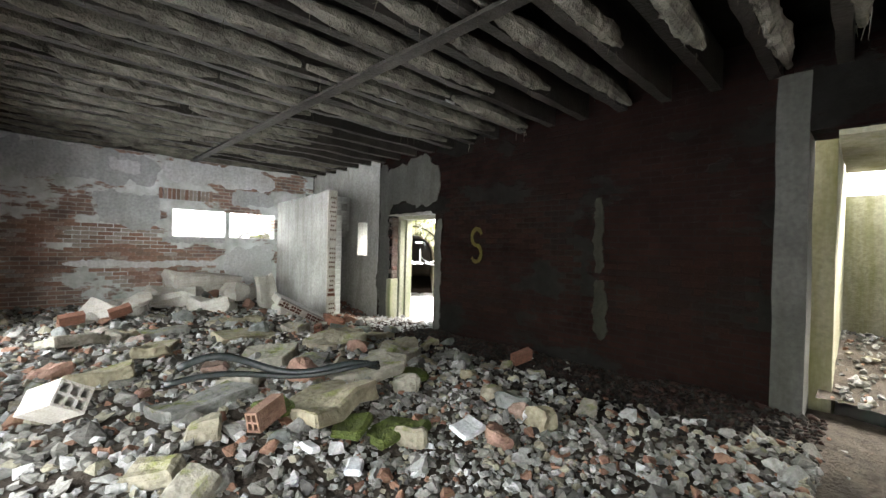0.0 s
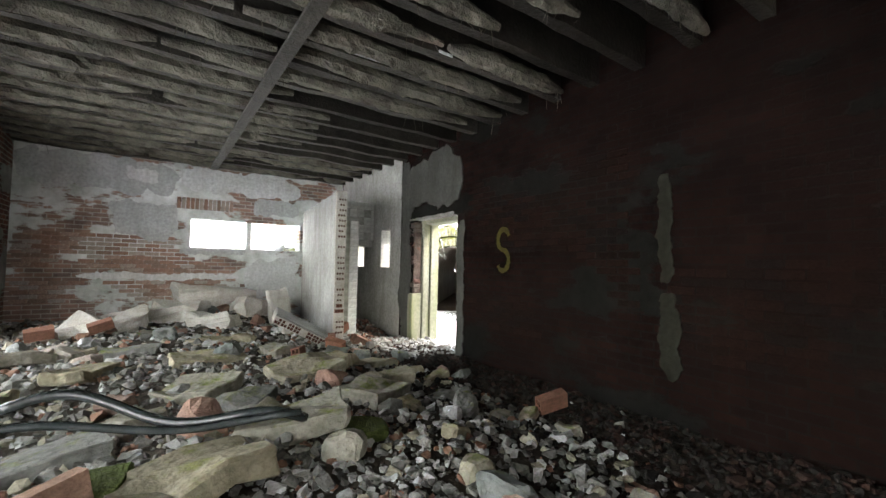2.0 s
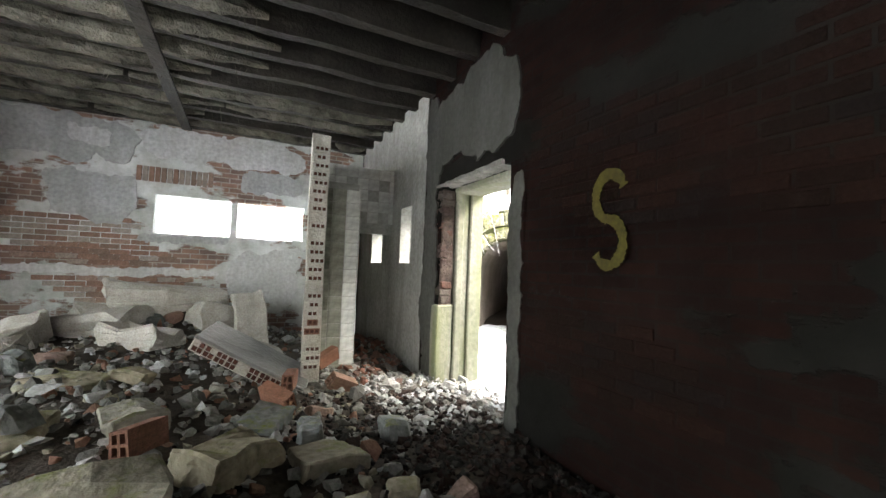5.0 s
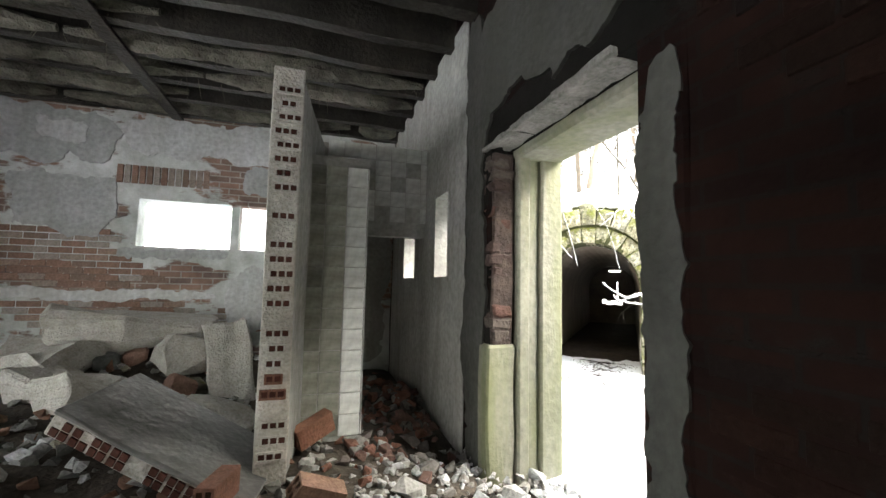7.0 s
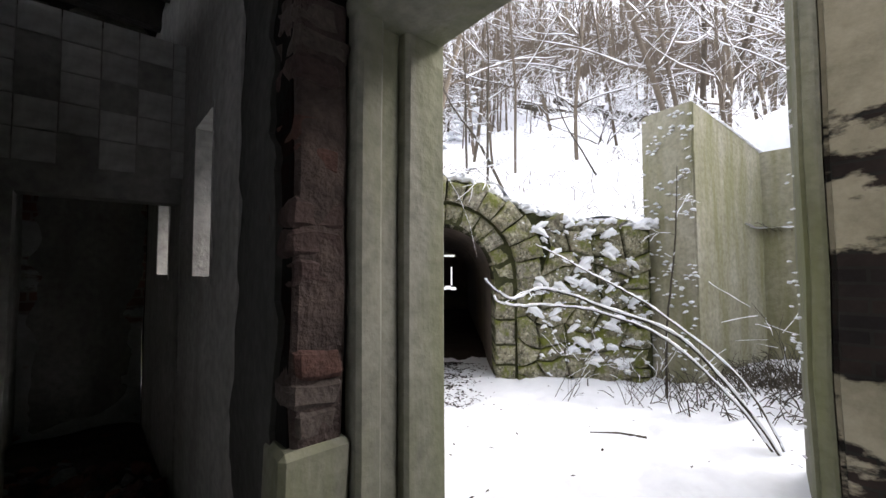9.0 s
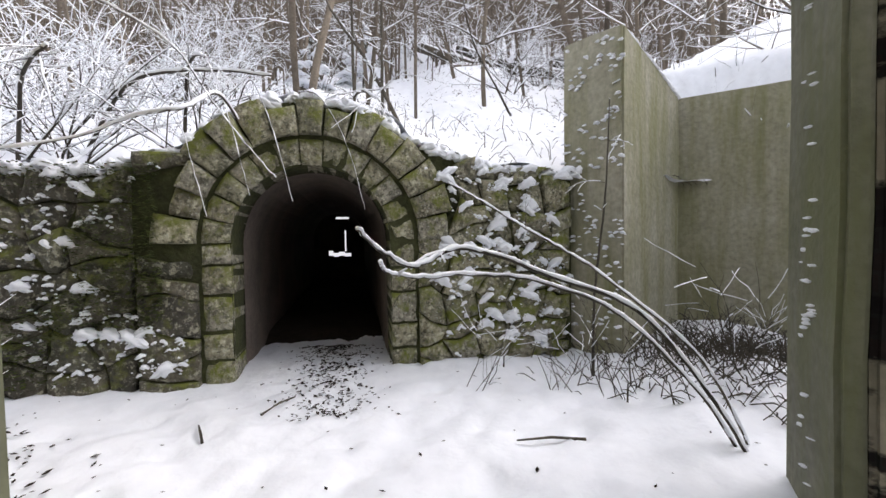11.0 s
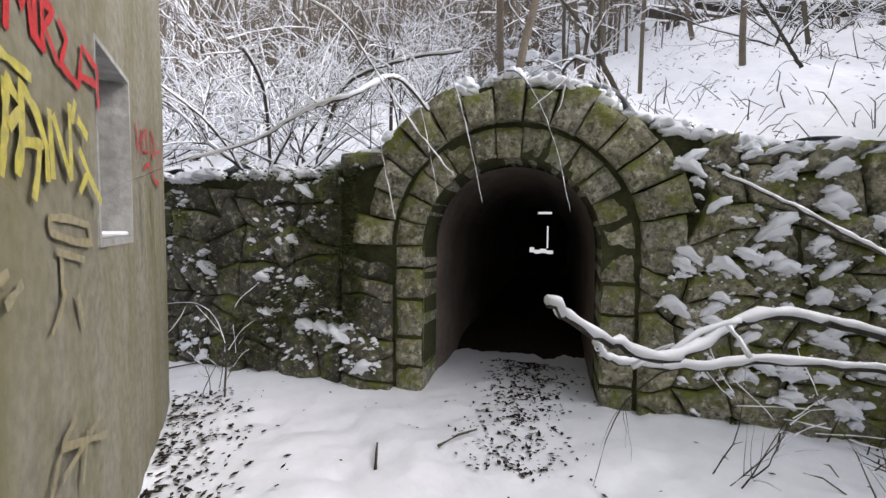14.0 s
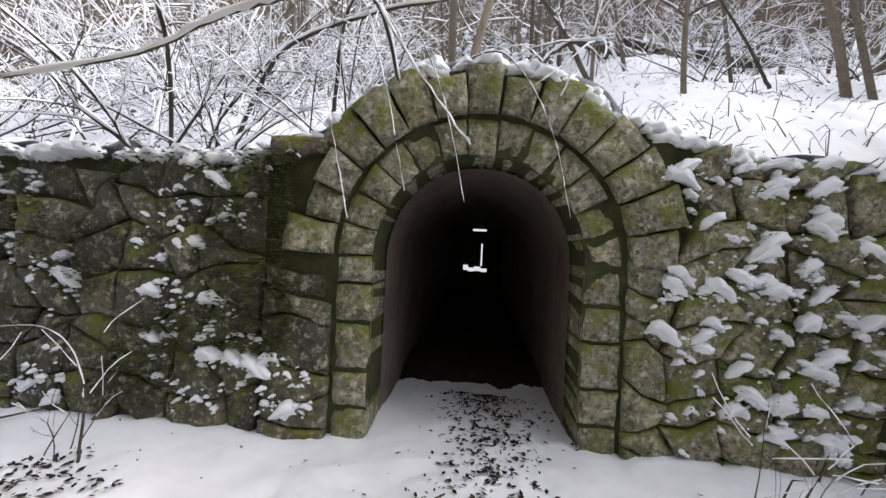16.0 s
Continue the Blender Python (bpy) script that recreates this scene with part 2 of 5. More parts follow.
M_DIRT = mat("dirt_floor", (0.12, 0.1, 0.082), 0.95, (0.04, 0.034, 0.028), 3.0, 0.5, 1.0, 35.0, coords="World", spec=0.1)
M_SNOW = mat("snow", (0.88, 0.9, 0.935), 0.6, (0.82, 0.845, 0.885), 4.0, 0.4, 0.5, 10.0, coords="World", grain=0.1)
RUBBLE = [(0.46, 0.46, 0.45), (0.27, 0.265, 0.245), (0.62, 0.62, 0.62), (0.33, 0.19, 0.135), (0.15, 0.145, 0.135), (0.4, 0.375, 0.29), (0.3, 0.295, 0.27), (0.37, 0.36, 0.335), (0.22, 0.215, 0.2), (0.4, 0.4, 0.39)]
M_RUBBLE = multi("rubble", RUBBLE, moss=0.25)
M_SLAB = multi("mossy_slab", [(0.34, 0.32, 0.27), (0.25, 0.25, 0.235), (0.37, 0.33, 0.24), (0.34, 0.31, 0.24), (0.22, 0.23, 0.225)], src="object", moss=0.5, scale=5.0, bump=0.9, grain=22.0)
M_REDBRICK = multi("red_hollow_brick", [(0.28, 0.13, 0.085), (0.24, 0.115, 0.08), (0.33, 0.2, 0.15)], src="object")
M_BRICKFACE = multi("old_brick", [(0.42, 0.255, 0.2), (0.36, 0.22, 0.175), (0.47, 0.33, 0.27), (0.5, 0.44, 0.4), (0.33, 0.23, 0.19), (0.46, 0.38, 0.33)], src="object")
# east wall bricks, shade darkened into their colours
M_SHADEBRICK = multi("shaded_brick", [(0.015, 0.0075, 0.006), (0.012, 0.007, 0.0055), (0.018, 0.009, 0.007), (0.011, 0.008, 0.0075)], src="object")
M_SHADEBRICK.node_tree.nodes["Principled BSDF"].inputs["Specular IOR Level"].default_value = 0.05
M_MORTAR = mat("pale_mortar", (0.58, 0.56, 0.52), 0.95, (0.4, 0.37, 0.32), 8.0, 0.5, 0.8, 60.0)
# red clay for brick hollows, with their inner shade in the colour
M_HOLE = mat("shaded_red_clay", (0.1, 0.035, 0.024), 0.95)
M_STONE = multi("mossy_wall_stone", [(0.44, 0.41, 0.29), (0.35, 0.335, 0.24), (0.48, 0.45, 0.32), (0.38, 0.35, 0.26), (0.45, 0.425, 0.34)], src="object", moss=0.82, bump=1.0, scale=5.5, grain=28.0, dirt=0.14, spots=7.0, lichen=0.75)
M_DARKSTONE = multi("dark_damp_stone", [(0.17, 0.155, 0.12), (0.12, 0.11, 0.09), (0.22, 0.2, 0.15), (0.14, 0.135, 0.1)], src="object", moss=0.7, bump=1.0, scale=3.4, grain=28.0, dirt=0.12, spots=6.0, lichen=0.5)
M_JOINT = mat("dark_mossy_joint", (0.075, 0.08, 0.03), 0.95, (0.03, 0.032, 0.015), 6.0, 0.5, 0.9, 30.0, coords="World")
M_TUNNEL = mat("tunnel_render", (0.26, 0.21, 0.17), 0.75, (0.12, 0.1, 0.085), 2.0, 0.5, 0.3, 30.0, coords="World")
M_BARK = mat("bark", (0.1, 0.085, 0.065), 0.9, (0.045, 0.04, 0.03), 8.0, 0.5, 0.7, 60.0, rand=0.3)
M_FARBARK = mat("far_bark", (0.2, 0.165, 0.125), 0.9, (0.11, 0.09, 0.07), 5.0, 0.5, 0.5, 40.0, rand=0.4)
M_TILE = mat("white_tile", (0.78, 0.8, 0.78), 0.35, (0.6, 0.61, 0.58), 3.0, 0.5, 0.1, 20.0, rand=0.12, spec=0.5)
M_RED = mat("red_spray", (0.6, 0.035, 0.04), 0.6, (0.5, 0.05, 0.05), 10.0, 0.4, 0.1)
M_YELLOW = mat("yellow_spray", (0.6, 0.53, 0.08), 0.8, (0.5, 0.45, 0.16), 12.0, 0.5, 0.1)
M_HOSE = mat("black_wet_plastic", (0.02, 0.025, 0.028), 0.25, (0.04, 0.045, 0.045), 9.0, 0.5, 0.1, spec=0.6)
M_MOSS = mat("green_moss", (0.13, 0.17, 0.04), 0.95, (0.06, 0.07, 0.025), 12.0, 0.5, 1.0, 70.0)
M_BAG_GLINT = mat("white_scrap_and_glint", (0.75, 0.76, 0.78), 0.45, (0.6, 0.62, 0.65), 9.0, 0.4, 0.3)
M_LEAF = mat("dead_leaves", (0.045, 0.033, 0.027), 0.9, (0.022, 0.018, 0.015), 14.0, 0.5, 0.4, island=0.4, spec=0.1)
M_IRON = mat("rusty_iron", (0.1, 0.075, 0.06), 0.7, (0.05, 0.03, 0.02), 12.0, 0.5, 0.4, metal=0.5)
M_MOSSDARK = mat("ivy_leaves", (0.1, 0.125, 0.025), 0.85, (0.035, 0.045, 0.015), 9.0, 0.5, 0.3, island=0.4)


# ---- mesh helpers ----
def mesh_ob(name, bm, material, parent=None, smooth=False):
    me = bpy.data.meshes.new(name)
    bm.normal_update()
    bm.to_mesh(me)
    bm.free()
    me.materials.append(material)
    if smooth:
        me.polygons.foreach_set("use_smooth", [True] * len(me.polygons))
    ob = new(name, me)
    ob.parent = parent
    return ob


def part(name, bm, material, parent, label="", smooth=False):
    ob = mesh_ob(name, bm, material, parent, smooth)
    return tagged(ob, label) if label else ob


def raw(name, verts, faces, material, parent=None, smooth=False):
    me = bpy.data.meshes.new(name)
    me.from_pydata(verts, [], faces)
    me.update()
    me.materials.append(material)
    if smooth:
        me.polygons.foreach_set("use_smooth", [True] * len(me.polygons))
    ob = new(name, me)
    ob.parent = parent
    return ob


def box(bm, lo, hi, bevel=0.0, m=None):
    r = bmesh.ops.create_cube(bm, size=1)["verts"]
    size = Vector(hi) - Vector(lo)
    mid = (Vector(hi) + Vector(lo)) / 2
    for v in r:
        v.co = Vector((v.co.x * size.x, v.co.y * size.y, v.co.z * size.z)) + mid
    if bevel:
        edges = list({e for v in r for e in v.link_edges})
        r = bmesh.ops.bevel(bm, geom=edges, offset=bevel, segments=1, affect="EDGES")["verts"]
    if m:
        bmesh.ops.transform(bm, matrix=m, verts=list({v for v in r}))
    return r


def boxed(lo, hi, bevel=0.0):
    bm = bmesh.new()
    box(bm, lo, hi, bevel)
    return bm


def rough_up(bm, amount, scale=3.0, cuts=0):
    if cuts:
        bmesh.ops.subdivide_edges(bm, edges=bm.edges[:], cuts=cuts, use_grid_fill=True)
    for v in bm.verts:
        v.co += noise.noise_vector(v.co * scale) * amount
    return bm


def wall_mesh(axis, p0, p1, a0, a1, z0, z1, holes, step=0.25, wobble=0.012):
    """A wall from p0 to p1 in thickness and a0 to a1 in length, with openings (a, a, z, z) cut right through; edges a little broken."""
    def cuts(lo, hi, extra):
        s = {lo, hi, *[e for e in extra if lo < e < hi]}
        n = max(1, int((hi - lo) / step))
        for i in range(1, n):
            c = lo + (hi - lo) * i / n
            if min(abs(c - e) for e in s) > step * 0.4:
                s.add(c)
        return sorted(s)
    A = cuts(a0, a1, [h[0] for h in holes] + [h[1] for h in holes])
    Z = cuts(z0, z1, [h[2] for h in holes] + [h[3] for h in holes])
    full = [[not any(h[0] < (A[i] + A[i + 1]) / 2 < h[1] and h[2] < (Z[k] + Z[k + 1]) / 2 < h[3] for h in holes) for k in range(len(Z) - 1)] for i in range(len(A) - 1)]
    bm = bmesh.new()
    vs = {}

    def v(i, k, s):
        if (i, k, s) not in vs:
            p, a, z = (p0, p1)[s], A[i], Z[k]
            co = Vector((p, a, z)) if axis == "y" else Vector((a, p, z))
            vs[i, k, s] = bm.verts.new(co + noise.noise_vector(co * 2.3) * wobble)
        return vs[i, k, s]

    def solid(i, k):
        return 0 <= i < len(A) - 1 and 0 <= k < len(Z) - 1 and full[i][k]
    for i in range(len(A) - 1):
        for k in range(len(Z) - 1):
            if not full[i][k]:
                continue
            for s in (0, 1):
                bm.faces.new([v(i, k, s), v(i + 1, k, s), v(i + 1, k + 1, s), v(i, k + 1, s)])
            for di, dk, e in ((-1, 0, ((i, k), (i, k + 1))), (1, 0, ((i + 1, k), (i + 1, k + 1))), (0, -1, ((i, k), (i + 1, k))), (0, 1, ((i, k + 1), (i + 1, k + 1)))):
                if not solid(i + di, k + dk):
                    bm.faces.new([v(*e[0], 0), v(*e[1], 0), v(*e[1], 1), v(*e[0], 1)])
    bmesh.ops.recalc_face_normals(bm, faces=bm.faces[:])
    return bm


def tube(bm, pts, radii, sides=6):
    rings = []
    for i, p in enumerate(pts):
        d = (pts[min(i + 1, len(pts) - 1)] - pts[max(i - 1, 0)]).normalized()
        a = d.orthogonal().normalized()
        b = d.cross(a)
        rings.append([bm.verts.new(p + (a * math.cos(t) + b * math.sin(t)) * radii[i]) for t in [2 * math.pi * j / sides for j in range(sides)]])
    for r, s in zip(rings, rings[1:]):
        for j in range(sides):
            k = min(range(sides), key=lambda q: (s[q].co - r[0].co).length) if j == 0 else k
            bm.faces.new([r[j], r[(j + 1) % sides], s[(j + 1 + k) % sides], s[(j + k) % sides]])
    bm.faces.new(rings[0][::-1])
    bm.faces.new(rings[-1])


STONE_FORMS = []
for seed in range(14):
    rnd = random.Random(seed)
    tmp = bmesh.new()
    for i in range(11):
        p = Vector((rnd.gauss(0, 1), rnd.gauss(0, 1), rnd.gauss(0, 1))).normalized()
        tmp.verts.new((p.x * 0.5, p.y * rnd.uniform(0.35, 0.5), p.z * rnd.uniform(0.25, 0.4)))
    bmesh.ops.convex_hull(tmp, input=tmp.verts[:])
    for vert in [q for q in tmp.verts if not q.link_faces]:
        tmp.verts.remove(vert)
    tmp.verts.index_update()
    STONE_FORMS.append(([q.co.copy() for q in tmp.verts], [[q.index for q in f.verts] for f in tmp.faces]))
    tmp.free()


# ---- plan ----
EX, EO = 4.98, 5.42            # inner and outer face of the east wall
NY, NO = 9.84, 10.1            # inner and outer face of the north wall
WX = -0.55                     # inner face of the west wall
CEIL = 3.15                     # underside of the joists
SOUTH = -4.0
UA = radians(-42)
AU = Vector((math.cos(UA), math.sin(UA), 0))      # along the stone wall
AN = Vector((math.sin(UA), -math.cos(UA), 0))     # out of the stone wall, towards the house
AC = Vector((7.66, 9.13, 0.0))                    # middle of the portal
R_IN, R_OUT, R_TOP, SPRING = 0.66, 0.9, 1.26, 1.16


def setting(name, bm, material, label, category):
    return tagged(mesh_ob(name, bm, material), label, category, "", "structure")


def smooth(a, b, x):
    t = min(1, max(0, (x - a) / (b - a)))
    return t * t * (3 - 2 * t)


def field(x0, x1, y0, y1, step, fn):
    nx, ny = max(1, round((x1 - x0) / step)), max(1, round((y1 - y0) / step))
    verts = [(x0 + (x1 - x0) * i / nx, y0 + (y1 - y0) * j / ny) for j in range(ny + 1) for i in range(nx + 1)]
    faces = [(j * (nx + 1) + i, j * (nx + 1) + i + 1, (j + 1) * (nx + 1) + i + 1, (j + 1) * (nx + 1) + i) for j in range(ny) for i in range(nx)]
    return [(x, y, fn(x, y)) for x, y in verts], faces


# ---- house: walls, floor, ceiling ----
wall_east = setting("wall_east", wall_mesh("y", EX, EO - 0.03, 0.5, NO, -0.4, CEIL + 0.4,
    [(5.28, 6.54, -0.5, 2.06), (7.35, 7.75, 1.22, 1.98), (8.5, 9.05, 1.22, 1.98)]), M_EAST, "brick wall with shade in its near-black colour and patches of old plaster", "wall")
wall_render = setting("wall_east_render", wall_mesh("y", EO - 0.028, EO, 0.5, NO, -0.4, CEIL + 0.6,
    [(5.46, 6.54, -0.5, 2.06), (7.35, 7.75, 1.22, 1.98), (8.5, 9.05, 1.22, 1.98)], wobble=0.004), M_EXT, "ochre rendered outside wall stained by damp", "wall")
plaster_north_end = setting("wall_east_plaster", wall_mesh("y", EX - 0.014, EX - 0.002, 6.98, 9.8, -0.2, CEIL + 0.1,
    [(7.35, 7.75, 1.22, 1.98), (8.5, 9.05, 1.22, 1.98)], wobble=0.003), M_PLASTER, "grey damp plaster on the brick wall", "wall plaster")
wall_north = setting("wall_north", wall_mesh("x", NY, NO - 0.002, WX - 0.4, EX - 0.02, -0.4, CEIL + 0.4,
    [(1.93, 2.92, 1.56, 2.12), (3.01, 4.0, 1.56, 2.12)]), M_NORTH, "brick wall with flaking white and grey plaster", "wall")
# openings out of view, sized and placed to light floor and north wall
wall_west = setting("wall_west", wall_mesh("y", WX - 0.36, WX, SOUTH, NY - 0.002, -0.4, CEIL + 0.4, [(0.3, 3.7, 0.2, 2.0), (4.9, 7.35, 0.2, 2.35)]), M_WEST, "brick wall with remains of plaster", "wall")
# closing wall out of view; its opening is added as a light source
wall_south = setting("wall_south", wall_mesh("x", SOUTH - 0.36, SOUTH, WX - 0.4, 9.0, -0.4, CEIL + 0.4, [(-0.3, 1.2, 0.2, 2.2)]), M_WEST, "unseen dark brick wall with an opening added to let light in", "wall")
bm = wall_mesh("y", 3.67, 3.81, 6.7, NY - 0.002, -0.2, 2.42, [], wobble=0.008)
for q in bm.verts:
    q.co.x += 0.4 * (q.co.y - 6.7) / 3.14      # it runs a little askew to the house
partition = setting("wall_partition", bm, M_PLASTER, "thin plastered partition of hollow bricks with a broken end", "wall")
wall_cross = setting("wall_cross", wall_mesh("x", 8.12, 8.24, 3.93, EX - 0.016, -0.2, 2.5, [(4.32, 4.96, -0.3, 1.64)], wobble=0.005), M_PLASTER, "plastered cross wall with a doorway", "wall")
stub = setting("wall_stub", wall_mesh("x", 7.28, 7.4, 3.84, 4.28, -0.2, 2.12, [], wobble=0.005), M_PLASTER, "low tiled stub wall with green damp stains", "wall")


def floor_height(x, y):
    """Rubble-strewn floor: a heap along the north wall, lower towards the east wall and the doors."""
    h = 0.02 + noise.noise(Vector((x * 0.9, y * 0.9, 3))) * 0.06 + noise.noise(Vector((x * 3.1, y * 3.1, 9))) * 0.03
    h += 0.22 * smooth(4.4, 2.2, x) * smooth(1.2, 3.2, y)
    h += 0.3 * math.exp(-((x - 2.4) ** 2 / 1.2 + (y - 9.2) ** 2 / 0.6))
    h += 0.18 * math.exp(-((x - 4.5) ** 2 / 0.3 + (y - 8.2) ** 2 / 0.6))
    return h


v, f = field(WX, EO - 0.05, SOUTH, NY, 0.12, lambda x, y: floor_height(x, y) if x < EX else min(floor_height(x, y), 0.0 if y > 1 else 0.2) - 0.03)
tagged(raw("floor", v, f, M_DIRT, None, True), "dirt floor buried under rubble and dust", "floor", "", "structure")
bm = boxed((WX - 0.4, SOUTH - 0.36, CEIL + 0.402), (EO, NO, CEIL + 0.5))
setting("ceiling", bm, M_DECK, "rotten roof boards above open joists, shade put into their colour", "ceiling")

# south alcove beyond the end of the east wall
setting("wall_alcove_side", wall_mesh("x", 0.2, 0.42, EO + 0.25, 8.3, -0.4, 2.75, [], wobble=0.01), M_MOSSCON, "pale concrete wall, green with algae at its foot", "wall")
setting("wall_alcove_back", wall_mesh("y", 8.3, 8.55, -4.0, 0.5, -0.4, 2.35, []), M_MOSSCON, "mossy concrete wall with a trace of red paint", "wall")
setting("alcove_slab", wall_mesh("x", -4.0, 0.18, EX + 0.1, 7.4, 2.55, 2.75, []), M_MOSSCON, "stained concrete roof slab", "slab")
bm = wall_mesh("y", EX - 0.03, EO + 0.03, 0.36, 0.6, -0.4, CEIL, [])
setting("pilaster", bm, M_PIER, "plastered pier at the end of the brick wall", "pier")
v, f = field(5.3, 8.4, -4.0, 0.3, 0.15, lambda x, y: 0.12 + 0.28 * smooth(5.4, 7.5, x) + noise.noise(Vector((x * 3, y * 3, 1))) * 0.05)
tagged(raw("floor_alcove", v, f, M_DIRT, None, True), "alcove floor of dirt and rubble", "floor", "", "structure")


setting("wall_over_opening", wall_mesh("y", EX, EO, SOUTH, 0.498, 2.6, CEIL + 0.4, []), M_EAST, "wall with shade in its near-black colour above the wide opening", "wall")
for y0, y1 in ((7.35, 7.75), (8.5, 9.05)):
    w = new("window")
    tagged(w, "empty window opening lined with pale plaster and tile", "window", "", "structure")
    for lo, hi in (((y0, 1.22), (y0 + 0.02, 1.98)), ((y1 - 0.02, 1.22), (y1, 1.98)), ((y0 + 0.02, 1.96), (y1 - 0.02, 1.98)), ((y0 + 0.02, 1.22), (y1 - 0.02, 1.25))):
        part("reveal", boxed((EX - 0.02, lo[0], lo[1]), (EO + 0.004, hi[0], hi[1])), M_PLASTER, w)

    part("snow", rough_up(boxed((EO - 0.16, y0 + 0.03, 1.251), (EO - 0.01, y1 - 0.03, 1.275), 0.008), 0.006, 9, 3), M_SNOW, w, "thin snow on the sill")


# ---- outside ground ----
def along(u, w, z=0.0):
    """A place by the stone wall: u along it, w out of it."""
    return AC + AU * u + AN * w + Vector((0, 0, z))


def wall_top(u):
    """Height of the stone wall's broken crest at u."""
    side = 1.78 - 1.35 * smooth(-4.6, -6.0, u) if u < 0 else 1.95 - 0.06 * u
    a = abs(u)
    hump = SPRING + math.sqrt(max(0, R_TOP ** 2 - a * a)) if a < R_TOP else 0
    return max(hump, side + 0.25 * max(0, 1.6 - a)) if a < R_TOP else side + 0.25 * max(0, 1.6 - a)


def outside_height(x, y):
    d = Vector((x, y, 0)) - AC
    u, w = d.dot(AU), d.dot(AN)
    n = noise.noise(Vector((x * 0.8, y * 0.8, 5))) * 0.05 + noise.noise(Vector((x * 2.9, y * 2.9, 2))) * 0.035 + noise.noise(Vector((x * 5.3, y * 5.3, 7))) * 0.024 + noise.noise(Vector((x * 11, y * 11, 7))) * 0.016 - 0.12 * max(0, noise.noise(Vector((x * 3.7, y * 3.7, 21))) - 0.3)
    low = 0.02 + n
    low += 0.26 * math.exp(-((x - 10.4) ** 2 + (y - 6.3) ** 2) / 0.5) + 0.25 * math.exp(-((x - 8.9) ** 2 + (y - 6.0) ** 2) / 0.6)
    if x > 11.1 and y < 9:
        low += 2.9 * smooth(11.1, 11.6, x) + 0.62 * min(30, x - 11.1)
    return low


def hill_height(u, w):
    """Snowy slope behind the wall; w is the way into the hill."""
    n = noise.noise(Vector((u * 0.5, w * 0.5, 8))) * 0.25 * smooth(0.2, 3, w) + noise.noise(Vector((u * 2.3, w * 2.3, 4))) * 0.07 + noise.noise(Vector((u * 6, w * 6, 4))) * 0.045
    crest = wall_top(u) * smooth(1.2, 0, w) + (1.95 + 0.25 * math.exp(-u * u)) * (1 - smooth(1.2, 0, w))
    return crest + (0.41 + 0.13 * smooth(0.5, 3.5, u)) * max(0, w - 0.2) * smooth(0, 1.5, w) + n


def ground_at(x, y):
    d = Vector((x, y, 0)) - AC
    u, w = d.dot(AU), d.dot(AN)
    return hill_height(u, -w - 0.06) if w < -0.06 else outside_height(x, y)


verts, faces = [], []
U = [-900, -300, -100, -50, -30, -20] + [-14 + 0.11 * i for i in range(92)] + [-3.9 + 0.052 * i for i in range(150)] + [3.95 + 0.11 * i for i in range(38)] + [11, 15, 20, 30, 50, 100, 300, 900]
W = [0.06, 0.16, 0.3, 0.45, 0.6, 0.8, 1.0, 1.2] + [1.4 + 0.25 * i for i in range(40)] + [12, 13, 14, 16, 18, 20, 23, 26, 30, 36, 45, 60, 100, 300, 900]
for w in W:
    for u in U:
        q = along(u, -w)
        verts.append((q.x, q.y, hill_height(max(-40, min(40, u)), min(w - 0.06, 45)) + (0.03 if w < 0.2 else 0)))
F = [-1.3, -1.0, -0.8, -0.6, -0.45, -0.3, -0.18] + [-0.06 + 0.05 * i for i in range(84)] + [4.14 + 0.1 * i for i in range(42)] + [10, 15, 30, 100, 400, 900]
cols = len(U)
for j in range(len(W) - 1):
    for i in range(cols - 1):
        faces.append((j * cols + i, j * cols + i + 1, (j + 1) * cols + i + 1, (j + 1) * cols + i))
base = len(verts)
for w in F:
    for u in U:
        q = along(u, w)
        inside = (q.x < EO - 0.2 and -6 < q.y < NO + 0.1) or (q.x < 8.5 and -4.3 < q.y < 0.42)
        verts.append((q.x, q.y, -0.25 if inside else outside_height(q.x, q.y)))
for j in range(len(F) - 1):
    for i in range(cols - 1):
        faces.append((base + j * cols + i + 1, base + j * cols + i, base + (j + 1) * cols + i, base + (j + 1) * cols + i + 1))
tagged(raw("ground", verts, faces, M_SNOW, None, True), "trampled snow on the yard and the wooded slope", "ground", "", "structure")


# ---- stone wall with its portal ----
wall_stone = new("wall_stone")
tagged(wall_stone, "mossy retaining wall of rough stone with an arched portal", "stone wall", "", "structure")
# body behind the stones, with the arch cut through
bm = bmesh.new()
cols_u = [-9.0, -6, -4, -3, -2.4, -1.9, -1.6, -1.45, -1.3, -1.15, -1.0, -0.85, -R_IN] + [-R_IN * math.cos(math.pi * i / 24) for i in range(1, 24)] + [R_IN, 0.85, 1.0, 1.15, 1.3, 1.45, 1.6, 1.9, 2.2, 2.45]


def core_low(u, side):
    """Underside of the wall body at u: the arch over the opening, the footing beside it."""
    if abs(u) < R_IN - 1e-6:
        return SPRING + math.sqrt(R_IN ** 2 - u * u)
    return -0.3 if side else SPRING


for u0, u1 in zip(cols_u, cols_u[1:]):
    inside_arch = abs(u0 + u1) / 2 < R_IN
    lows = [core_low(u0, not inside_arch), core_low(u1, not inside_arch)]
    tops = [wall_top(u0) - 0.06, wall_top(u1) - 0.06]
    fr = [bm.verts.new(along(u, -0.02, z)) for u, z in ((u0, lows[0]), (u1, lows[1]), (u1, tops[1]), (u0, tops[0]))]
    bk = [bm.verts.new(along(u, -0.55, z)) for u, z in ((u0, lows[0]), (u1, lows[1]), (u1, tops[1]), (u0, tops[0]))]
    bm.faces.new(fr)
    bm.faces.new(bk[::-1])
